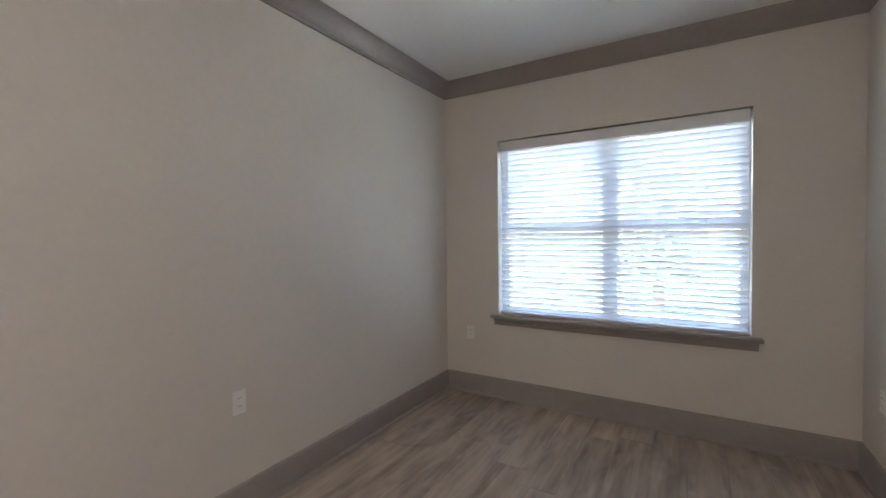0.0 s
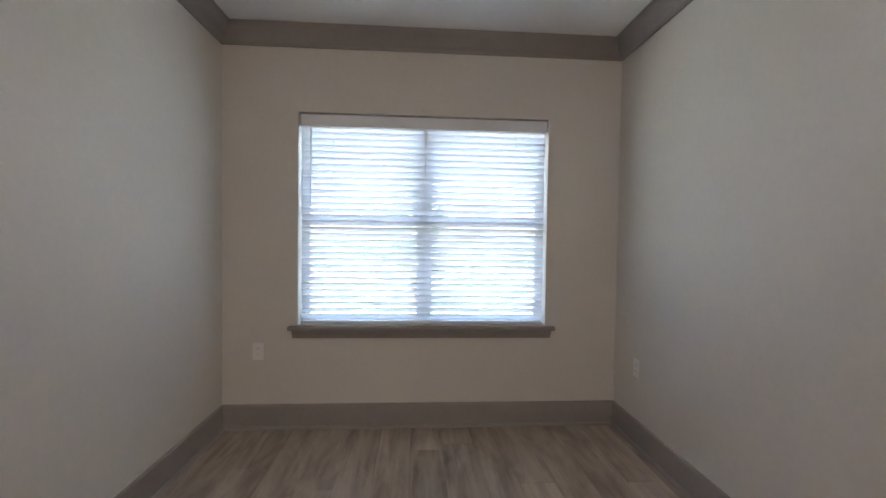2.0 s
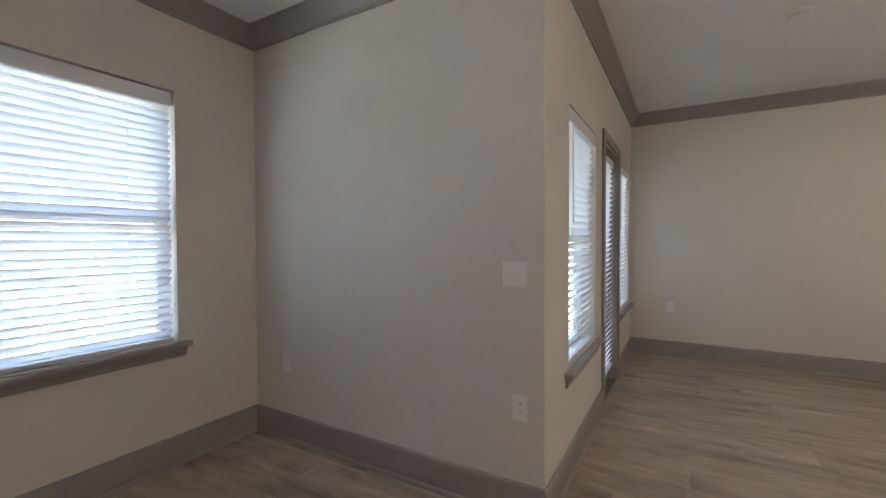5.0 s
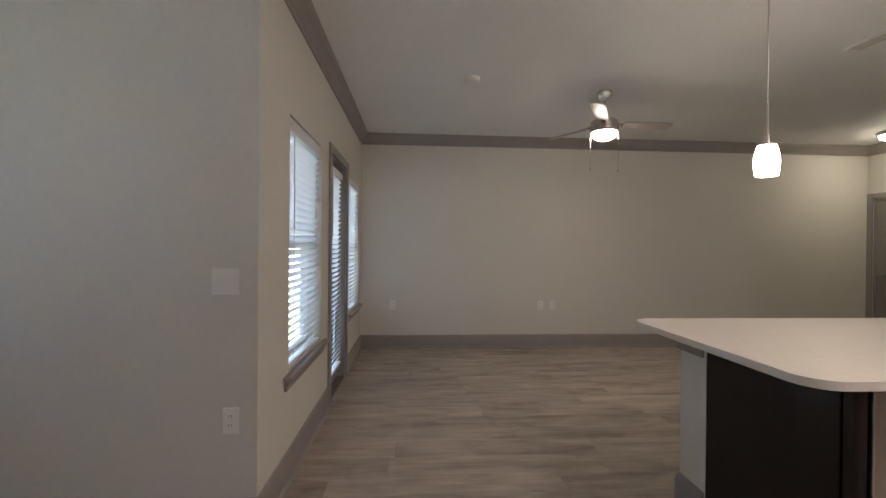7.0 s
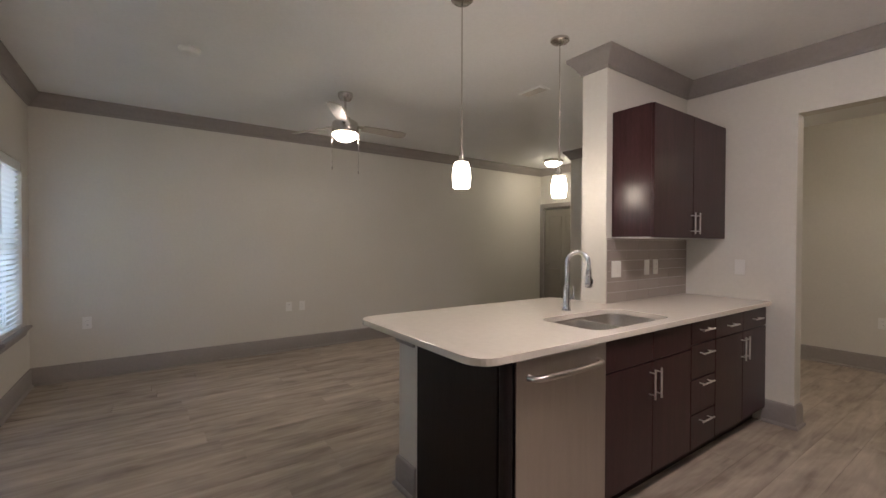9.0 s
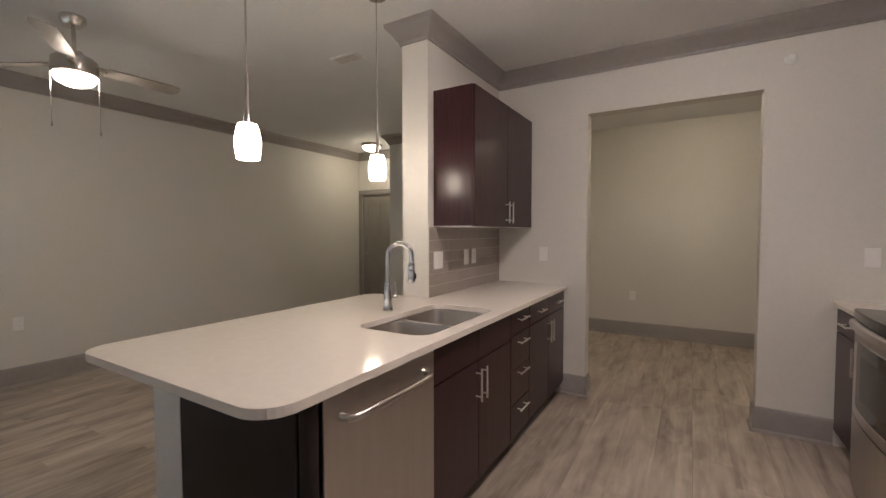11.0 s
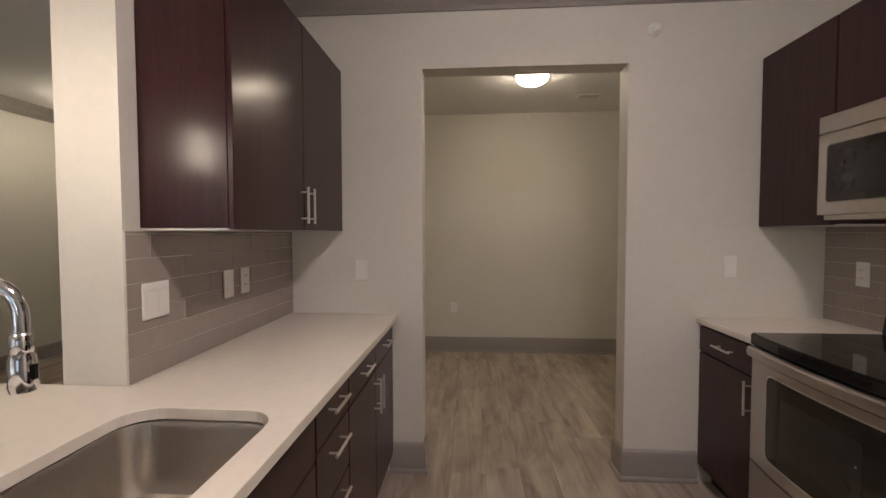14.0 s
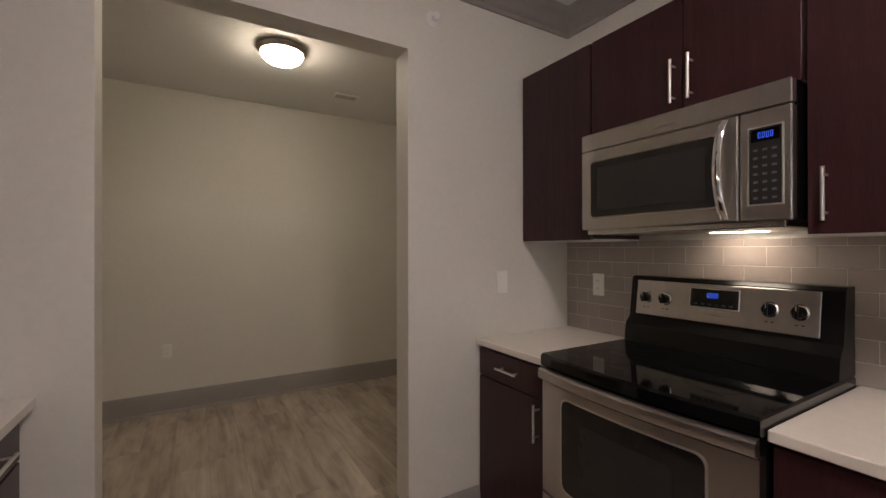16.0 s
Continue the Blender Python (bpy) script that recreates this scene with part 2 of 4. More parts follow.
def wall(name, axis, d0, d1, a0, a1, holes=(), label="greige painted drywall wall"):
    """A wall whose thickness runs d0..d1 across and a0..a1 along; holes are (a0, a1, z0, z1)."""
    bm = bmesh.new()
    cuts = sorted({a0, a1, *(h[0] for h in holes), *(h[1] for h in holes)})
    for c0, c1 in zip(cuts, cuts[1:]):
        spans = [(0.0, CH + 0.1)]
        for h in holes:
            if h[0] <= c0 and h[1] >= c1:
                spans = [(0.0, h[2]), (h[3], CH + 0.1)]
        for z0, z1 in spans:
            if z1 - z0 > 0.001:
                box(bm, *((d0, d1, c0, c1) if axis == "x" else (c0, c1, d0, d1)), z0, z1)
    return structure(name, bm, PAINT, label, "wall")


W1 = (-0.732, 0.994, 0.715, 2.165)
W2 = (1.965, 2.745, 0.60, 2.035)
W3 = (3.985, 4.70, 0.60, 2.035)
PD = (3.06, 3.81, 0.0, 2.06)
ED = (4.0, 4.872, 0.0, 2.0)
OP = (-0.512, 0.608, 0.0, 2.285)
wall("wall_north", "y", NY, NY + 0.16, DWX - 0.3, DEX + 0.16, [W1], "greige drywall wall with a wide blind-covered window")
wall("wall_dining_west", "x", DWX - 0.3, DWX, 0.0, NY)
wall("wall_kitchen_west", "x", WX - 0.15, WX, SY, -0.0)
wall("wall_dining_east", "x", DEX, DEX + 0.16, LNY, NY)
wall("wall_living_north", "y", LNY, LNY + 0.16, DEX + 0.16, LEX + 0.15, [W2, PD, W3], "greige drywall wall with two windows and a patio door")
wall("wall_living_east", "x", LEX, LEX + 0.15, FY0 - 0.15, LNY)
wall("wall_entry", "y", FY0 - 0.15, FY0, FX, LEX, [ED], "greige drywall wall around the entry door")
wall("wall_living_south", "x", FX - 0.15, FX, FY0 - 0.15, FY1)
wall("wall_living_south_return", "y", FY1 - 0.15, FY1, PX1, FX - 0.15)
wall("wall_kitchen_south", "y", HY1, SY, HX0 - 0.15, PX0, [OP], "pale drywall wall with a wide cased-free opening")
wall("wall_partition", "x", PX0, PX1, HY1, PY, label="pale drywall partition ending in a column")
wall("wall_hall_east", "x", HX1, PX1, HY0, HY1)
wall("wall_hall_back", "y", HY0 - 0.15, HY0, HX0 - 0.15, PX1)
wall("wall_hall_west", "x", HX0 - 0.15, HX0, HY0, HY1)
wall("wall_peninsula_knee", "x", 1.44, 1.625, PY, -0.16).scale = (1, 1, 0.884 / (CH + 0.1))
structure("ceiling", boxes((HX0 - 0.15, LEX + 0.15, HY0 - 0.15, NY + 0.16, CH, CH + 0.2)), CEIL, "matt white textured ceiling")
structure("floor", boxes((WX - 0.1, PX1, HY1, NY, -0.2, -0.004), (PX1, LEX, FY0, LNY, -0.2, -0.004), (HX0, PX1, HY0, HY1, -0.2, -0.004)), GAP, "grey-brown wood-look vinyl plank floor")
CROWN = [(0, 2.592), (0.012, 2.592), (0.016, 2.612), (0.03, 2.622), (0.036, 2.64), (0.062, 2.672), (0.07, 2.678), (0.085, 2.695), (0.088, CH), (0, CH)]
ROOM = [(WX, SY), (PX0, SY), (PX0, PY), (PX1, PY), (PX1, FY1), (FX, FY1), (FX, FY0), (LEX, FY0), (LEX, LNY), (DEX, LNY), (DEX, NY), (DWX, NY), (DWX, 0.0), (WX, 0.0)]
structure("trim_crown", sweep(ROOM, CROWN, True), TRIM, "taupe painted crown moulding under the ceiling", "trim", True)
SKIRT = [(0, 0), (0.03, 0), (0.03, 0.008), (0.026, 0.018), (0.016, 0.024), (0.016, 0.135), (0.013, 0.143), (0.012, 0.155), (0.005, 0.168), (0, 0.17)]
for path in (
    [(-0.905, SY), (-0.512, SY), (-0.512, HY1), (HX0, HY1), (HX0, HY0), (HX1, HY0), (HX1, HY1), (0.608, HY1), (0.608, SY), (0.80, SY)],
    [(1.445, -0.16), (1.625, -0.16), (1.625, PY), (PX1, PY), (PX1, FY1), (FX, FY1), (FX, FY0), (3.92, FY0)],
    [(LEX, FY0), (LEX, LNY), (3.885, LNY)],
    [(2.985, LNY), (DEX, LNY), (DEX, NY), (DWX, NY), (DWX, 0.0), (WX, 0.0), (WX, -0.72)],
):
    structure("baseboard", sweep(path, SKIRT), TRIM, "taupe painted baseboard with shoe moulding", "baseboard", True)


# ---- windows and blinds ----
def window(name, x0, x1, z0, z1, y, mullion=None, rail=None):
    """A sash window set in the wall's depth, seen from -y."""
    ob = thing(name, ((x0 + x1) / 2, y + 0.1, z0), "white vinyl sash window behind slatted blinds", "window", kind="structure")
    ya, yb = y + 0.10, y + 0.15
    part("window_frame", boxes((x0, x0 + 0.032, ya, yb, z0, z1), (x1 - 0.032, x1, ya, yb, z0, z1), (x0 + 0.032, x1 - 0.032, ya, yb, z0, z0 + 0.05), (x0 + 0.032, x1 - 0.032, ya, yb, z1 - 0.045, z1), bevel=0.004), VINYL, ob)
    bays = [(x0 + 0.032, x1 - 0.032)]
    if mullion:
        part("mullion", boxes((mullion[0], mullion[1], ya - 0.005, yb, z0 + 0.05, z1 - 0.045), bevel=0.004), VINYL, ob)
        bays = [(x0 + 0.032, mullion[0]), (mullion[1], x1 - 0.032)]
    for a, b in bays:
        part("meeting_rail", boxes((a, b, ya + 0.002, yb - 0.004, rail - 0.028, rail + 0.028), bevel=0.004), VINYL, ob)
        for c0, c1 in ((z0 + 0.05, rail - 0.028), (rail + 0.028, z1 - 0.045)):
            part("sash", boxes((a, a + 0.025, ya + 0.01, yb - 0.01, c0, c1), (b - 0.025, b, ya + 0.01, yb - 0.01, c0, c1), bevel=0.003), VINYL, ob)
            p = part("pane", boxes((a + 0.025, b - 0.025, ya + 0.022, ya + 0.026, c0, c1)), GLASS, ob, "clear glass pane")
            p.visible_shadow = False
    return ob


def sill(x0, x1, ztop, y):
    ob = thing("window_sill", ((x0 + x1) / 2, y, ztop - 0.03), "taupe painted window stool with apron", "window sill", kind="structure")
    part("stool", boxes((x0, x1, y - 0.05, y - 0.001, ztop - 0.028, ztop), bevel=0.006), TRIM, ob)
    prof = [(y - 0.001, ztop - 0.085), (y - 0.014, ztop - 0.085), (y - 0.018, ztop - 0.06), (y - 0.032, ztop - 0.04), (y - 0.034, ztop - 0.0285), (y - 0.001, ztop - 0.0285)]
    bm = bmesh.new()
    loft(bm, [[(x, a, b) for a, b in prof] for x in (x0 + 0.025, x1 - 0.025)], True, True)
    part("apron", bm, TRIM, ob)


def blind(x0, x1, z0, z1, y, pitch, label, tilt=-47, head=0.085):
    ob = thing("window_blind", ((x0 + x1) / 2, y, z0), label, "blind", "white slatted blinds")
    part("headrail", boxes((x0, x1, y - 0.028, y + 0.03, z1 - head, z1 - 0.004), bevel=0.004), VINYL, ob)
    part("bottom_rail", boxes((x0 + 0.004, x1 - 0.004, y - 0.024, y + 0.024, z0 + 0.004, z0 + 0.024), bevel=0.003), VINYL, ob)
    c, s = math.cos(radians(tilt)), math.sin(radians(tilt))
    bm, w, t = bmesh.new(), 0.0245, 0.0014
    prof = [(-w, -t), (0, -t + 0.0022), (w, -t), (w, t), (0, t + 0.0022), (-w, t)]
    loft(bm, [[(x, a * c - b * s, a * s + b * c) for a, b in prof] for x in (-(x1 - x0) / 2 + 0.004, (x1 - x0) / 2 - 0.004)], True, True)
    me = mesh_of("slat", bm, SLAT)
    z = z0 + 0.024 + pitch * 0.7
    while z < z1 - head + 0.012:
        sl = new("slat", me)
        sl.parent = ob
        sl.matrix_parent_inverse = Matrix.Translation(-BASE[ob.name])
        sl.location = ((x0 + x1) / 2, y, z)
        z += pitch
    n = 3 if x1 - x0 > 1.2 else 2
    for k in range(n):
        x = x0 + (x1 - x0) * (0.13 + 0.74 * k / (n - 1))
        bm = bmesh.new()
        for yy in (y - 0.0265, y + 0.0265):
            tube(bm, [(x, yy, z0 + 0.02), (x, yy, z1 - head)], 0.0011, 5)
        part("ladder_cord", bm, VINYL, ob)
    bm = bmesh.new()
    xw = x0 + 0.07
    tube(bm, [(xw, y - 0.034, z1 - head), (xw, y - 0.036, z1 - head - 0.55)], 0.004, 6)
    part("tilt_wand", bm, VINYL, ob)
    return ob


window("window_1", *W1[:2], *W1[2:], NY, (0.105, 0.165), 1.435)
sill(-0.79, 1.055, 0.713, NY)
blind(W1[0] + 0.012, W1[1] - 0.012, W1[2] + 0.002, W1[3] - 0.004, NY + 0.04, 0.0432, "wide white slatted blind, half-open slats, in dining window")
window("window_2", *W2[:2], *W2[2:], LNY, None, 1.32)
sill(1.86, 2.82, 0.598, LNY)
blind(W2[0] + 0.01, W2[1] - 0.01, W2[2] + 0.002, W2[3] - 0.002, LNY + 0.031, 0.0432, "white slatted blind in narrow living room window")
window("window_3", *W3[:2], *W3[2:], LNY, None, 1.32)
sill(3.905, 4.78, 0.598, LNY)
blind(W3[0] + 0.01, W3[1] - 0.01, W3[2] + 0.002, W3[3] - 0.002, LNY + 0.031, 0.0432, "white slatted blind in living room corner window")


def casing(name, x0, x1, z1, y, face, width=0.075):
    """Flat casing round a doorway on the wall face y; face is the sign of the room's side."""
    a, b = y + face * 0.002, y + face * 0.02
    return structure(name, boxes((x0 - width, x0, a, b, 0, z1 + width), (x1, x1 + width, a, b, 0, z1 + width), (x0, x1, a, b, z1, z1 + width), bevel=0.004), TRIM, "taupe painted door casing", "trim")


# patio door, seen along the wall
casing("trim_patio_casing", PD[0], PD[1], PD[3], LNY, -1)
structure("trim_patio_jamb", boxes((PD[0], PD[0] + 0.02, LNY, LNY + 0.155, 0, PD[3]), (PD[1] - 0.02, PD[1], LNY, LNY + 0.155, 0, PD[3]), (PD[0] + 0.02, PD[1] - 0.02, LNY, LNY + 0.155, PD[3] - 0.02, PD[3])), TRIM, "taupe painted patio door jamb", "trim")
structure("trim_patio_threshold", boxes((PD[0] + 0.02, PD[1] - 0.02, LNY, LNY + 0.16, -0.2, 0.01), bevel=0.003), NICKEL, "metal patio door threshold", "trim")
dx0, dx1, dy = PD[0] + 0.024, PD[1] - 0.024, LNY + 0.075
pd = thing("door_1", ((dx0 + dx1) / 2, dy, 0.01), "slate-grey glazed patio door with white blind", "door", kind="structure")
part("door_frame", boxes((dx0, dx0 + 0.1, dy, dy + 0.045, 0.012, 2.036), (dx1 - 0.1, dx1, dy, dy + 0.045, 0.012, 2.036), (dx0 + 0.1, dx1 - 0.1, dy, dy + 0.045, 0.012, 0.2), (dx0 + 0.1, dx1 - 0.1, dy, dy + 0.045, 1.93, 2.036), bevel=0.003), DOORGRAY, pd)
gp = part("pane", boxes((dx0 + 0.1, dx1 - 0.1, dy + 0.02, dy + 0.025, 0.2, 1.93)), GLASS, pd, "clear glass pane")
gp.visible_shadow = False
bm = bmesh.new()
tube(bm, [(dx1 - 0.05, dy, 1.0), (dx1 - 0.05, dy - 0.05, 1.0), (dx1 - 0.06, dy - 0.055, 1.0), (dx1 - 0.16, dy - 0.055, 1.0)], 0.009, 8)
lathe(bm, 0, 0, [(0.028, 0), (0.028, 0.008), (0.02, 0.012)], 16)
bm.verts.ensure_lookup_table()
for v in bm.verts[-48:]:
    v.co = Vector((dx1 - 0.05 + v.co.x, dy - v.co.z, 1.0 + v.co.y))
part("handle", bm, NICKEL, pd, "satin nickel lever handle", True)
blind(dx0 + 0.06, dx1 - 0.08, 0.16, 2.0, dy - 0.032, 0.0432, "white slatted blind hung on the patio door", head=0.06)

# entry door
structure("trim_entry_jamb", boxes((ED[0], ED[0] + 0.018, FY0 - 0.15, FY0, 0, ED[3]), (ED[1] - 0.018, ED[1], FY0 - 0.15, FY0, 0, ED[3]), (ED[0] + 0.018, ED[1] - 0.018, FY0 - 0.15, FY0, ED[3] - 0.018, ED[3]), (ED[0] + 0.018, ED[1] - 0.018, FY0 - 0.15, FY0 - 0.065, -0.1, 0.012), (ED[0] + 0.018, ED[0] + 0.034, FY0 - 0.15, FY0 - 0.062, 0.012, ED[3] - 0.018), (ED[1] - 0.034, ED[1] - 0.018, FY0 - 0.15, FY0 - 0.062, 0.012, ED[3] - 0.018)), TRIM, "taupe painted entry door jamb and stop", "trim")
# unseen wall added behind the entry door to stop daylight leaking under it
wall("wall_corridor", "y", FY0 - 0.45, FY0 - 0.3, FX, LEX + 0.15)
casing("trim_entry_casing", ED[0], ED[1], ED[3], FY0, 1)
ed = thing("door_2", (4.42, FY0 - 0.06, 0.0), "closed grey-beige panelled entry door", "door", kind="structure")
DOORPAINT = material("entry_door_paint", (0.27, 0.25, 0.22), 0.4, var=0.04)
ey0, ey1 = FY0 - 0.06, FY0 - 0.02
part("leaf", boxes((ED[0] + 0.02, ED[1] - 0.02, ey0, ey1, 0.006, ED[3] - 0.02), bevel=0.002), DOORPAINT, ed)
for z0, z1 in ((0.22, 0.9), (1.04, 1.84)):
    for x0, x1 in ((ED[0] + 0.12, ED[0] + 0.39), (ED[0] + 0.48, ED[1] - 0.12)):
        part("panel", boxes((x0, x1, ey1 + 0.0005, ey1 + 0.009, z0, z1), bevel=0.008), DOORPAINT, ed)
bm = bmesh.new()
tube(bm, [(ED[1] - 0.07, ey1, 0.98), (ED[1] - 0.07, ey1 + 0.05, 0.98), (ED[1] - 0.18, ey1 + 0.055, 0.98)], 0.01, 8)
part("handle", bm, NICKEL, ed, "satin nickel lever handle", True)


# ---- lamps ----
def dome_light(x, y, label, glass, r=0.135, drop=0.115):
    ob = thing("ceiling_light", (x, y, CH), label, "ceiling light", "flush ceiling lights")
    bm = bmesh.new()
    lathe(bm, x, y, [(r + 0.02, CH - 0.001), (r + 0.026, CH - 0.02), (r + 0.018, CH - 0.034), (r + 0.006, CH - 0.045), (r - 0.004, CH - 0.045)], 36)
    part("rim", bm, NICKEL, ob, "satin nickel rim", True)
    bm = bmesh.new()
    lathe(bm, x, y, [(r * math.cos(a), CH - 0.046 - (drop - 0.046) * math.sin(a)) for a in [k * math.pi / 18 for k in range(9)]] + [(0.012, CH - drop)], 32)
    part("diffuser", bm, glass, ob, "lit opal glass dome", True)
    return ob


dome_light(-0.175, -4.09, "lit flush dome ceiling light in the hall", BULB_HALL)
dome_light(4.19, -4.45, "lit flush dome ceiling light by the entry", BULB_ENTRY)
dome_light(-0.14, -0.85, "lit flush dome ceiling light over the kitchen", BULB_KITCHEN)


def pendant(x, y):
    ob = thing("pendant_lamp", (x, y, CH), "lit white glass pendant lamp on a nickel stem", "pendant lamp", "pendant lamps over the peninsula")
    bm = bmesh.new()
    lathe(bm, x, y, [(0.062, CH - 0.001), (0.062, CH - 0.016), (0.05, CH - 0.026), (0.012, CH - 0.03)], 28)
    part("canopy", bm, NICKEL, ob, "satin nickel canopy", True)
    bm = bmesh.new()
    tube(bm, [(x, y, CH - 0.028), (x, y, 1.99)], 0.004, 8)
    part("stem", bm, NICKEL, ob, "thin satin nickel stem", True)
    bm = bmesh.new()
    lathe(bm, x, y, [(0.006, 1.995), (0.008, 1.99), (0.007, 1.86), (0.013, 1.85), (0.017, 1.80), (0.012, 1.797)], 16)
    part("socket", bm, NICKEL, ob, "satin nickel socket", True)
    bm = bmesh.new()
    prof = [(0.018, 1.800), (0.037, 1.797), (0.043, 1.78), (0.05, 1.745), (0.052, 1.715), (0.049, 1.68), (0.045, 1.654), (0.041, 1.652)]
    lathe(bm, x, y, prof, 28)
    part("shade", bm, BULB_PEND, ob, "lit white opal glass shade", True)


pendant(1.475, -0.472)
pendant(1.470, -1.299)


def ceiling_fan(x, y):
    ob = thing("ceiling_fan", (x, y, CH), "satin nickel ceiling fan with three blades and lit bowl", "ceiling fan")
    bm = bmesh.new()
    lathe(bm, x, y, [(0.068, CH - 0.001), (0.068, CH - 0.03), (0.05, CH - 0.06), (0.02, CH - 0.068)], 28)
    part("canopy", bm, NICKEL, ob, "", True)
    bm = bmesh.new()
    tube(bm, [(x, y, CH - 0.065), (x, y, 2.500)], 0.011, 12)
    part("downrod", bm, NICKEL, ob, "", True)
    bm = bmesh.new()
    lathe(bm, x, y, [(0.02, 2.510), (0.045, 2.500), (0.05, 2.480), (0.095, 2.465), (0.118, 2.445), (0.122, 2.370), (0.118, 2.352), (0.11, 2.348)], 32)
    part("motor_housing", bm, NICKEL, ob, "", True)
    bm = bmesh.new()
    lathe(bm, x, y, [(0.112 * math.cos(a), 2.347 - 0.068 * math.sin(a)) for a in [k * math.pi / 16 for k in range(8)]] + [(0.01, 2.279)], 28)
    part("light_bowl", bm, BULB, ob, "lit opal glass bowl", True)
    for a in (-90, 30, 150):
        rot = Matrix.Translation((x, y, 2.425)) @ Matrix.Rotation(radians(a), 4, "Z") @ Matrix.Rotation(radians(-12), 4, "X")
        bm = bmesh.new()
        out = [(0.17, -0.05), (0.55, -0.065), (0.61, -0.055), (0.63, -0.03), (0.63, 0.03), (0.61, 0.055), (0.55, 0.065), (0.17, 0.05)]
        loft(bm, [[(p, q, z) for p, q in out] for z in (-0.004, 0.004)], True, True)
        bm.transform(rot)
        b = part("blade", bm, BLADE, ob, "grey-brown wooden blade")
        bm = box(bmesh.new(), 0.10, 0.24, -0.022, 0.022, 0.0045, 0.0105, 0.002)
        bm.transform(rot)
        part("blade_bracket", bm, NICKEL, b)
    for sx, zz in ((-1, 2.02), (1, 1.99)):
        bm = bmesh.new()
        px, py = x - 0.118 * sx * 0.37, y - 0.118 * sx * 0.93
        tube(bm, [(px, py, 2.370), (px, py, zz + 0.02)], 0.0022, 6)
        lathe(bm, px, py, [(0.003, zz + 0.024), (0.006, zz + 0.015), (0.006, zz), (0.003, zz - 0.004)], 10)
        part("pull_chain", bm, NICKEL, ob)


ceiling_fan(3.29, -0.51)


def vent(x, y, w, d, label):
    ob = thing("ceiling_vent", (x, y, CH), label, "vent", "ceiling vents")
    part("frame", boxes((x - w / 2, x + w / 2, y - d / 2, y - d / 2 + 0.02, CH - 0.009, CH - 0.001), (x - w / 2, x + w / 2, y + d / 2 - 0.02, y + d / 2, CH - 0.009, CH - 0.001),
                        (x - w / 2, x - w / 2 + 0.02, y - d / 2 + 0.02, y + d / 2 - 0.02, CH - 0.009, CH - 0.001), (x + w / 2 - 0.02, x + w / 2, y - d / 2 + 0.02, y + d / 2 - 0.02, CH - 0.009, CH - 0.001)), WHITE, ob)
    # no duct is cut: a dark sheet paints the shade behind the slats
    part("backing", boxes((x - w / 2 + 0.02, x + w / 2 - 0.02, y - d / 2 + 0.02, y + d / 2 - 0.02, CH - 0.003, CH - 0.001)), SLOT, ob, "dark sheet in place of the duct's shade")
    n = 5
    for k in range(n):
        yy = y - d / 2 + 0.02 + (d - 0.04) * (k + 0.5) / n
        bm = box(bmesh.new(), -w / 2 + 0.02, w / 2 - 0.02, -0.006, 0.006, -0.001, 0.001)
        bm.transform(Matrix.Translation((x, yy, CH - 0.007)) @ Matrix.Rotation(radians(30), 4, "X"))
        part("slat", bm, GROUT, ob)


vent(2.24, -1.88, 0.26, 0.14, "white slatted air vent in the living ceiling")
vent(-0.82, -4.75, 0.22, 0.12, "white slatted air vent in the hall ceiling")
sd = thing("smoke_detector", (3.08, 0.735, CH), "round white smoke detector on the ceiling", "smoke detector")
bm = bmesh.new()
lathe(bm, 3.08, 0.735, [(0.07, CH - 0.001), (0.07, CH - 0.02), (0.055, CH - 0.036), (0.02, CH - 0.04)], 28)
part("body", bm, WHITE, sd, "", True)
bm = bmesh.new()
lathe(bm, 3.08, 0.735, [(0.012, CH - 0.039), (0.011, CH - 0.044), (0.004, CH - 0.045)], 12)
part("button", bm, PLATE, sd, "", True)

# side-wall sprinkler head over the kitchen opening
sp = thing("sprinkler_head", (-0.641, SY, 2.455), "white round sidewall sprinkler head with escutcheon", "sprinkler")
for nm, prof, mt in (("escutcheon", [(0.036, 0.001), (0.036, 0.005), (0.026, 0.011), (0.013, 0.016)], WHITE), ("nozzle", [(0.011, 0.0165), (0.011, 0.035), (0.018, 0.037), (0.018, 0.042), (0.005, 0.043)], WHITE)):
    bm = bmesh.new()
    lathe(bm, 0, 0, prof, 24)
    bm.transform(Matrix.Translation((-0.641, SY, 2.455)) @ Matrix.Rotation(radians(-90), 4, "X"))
    part(nm, bm, mt, sp, "", True)


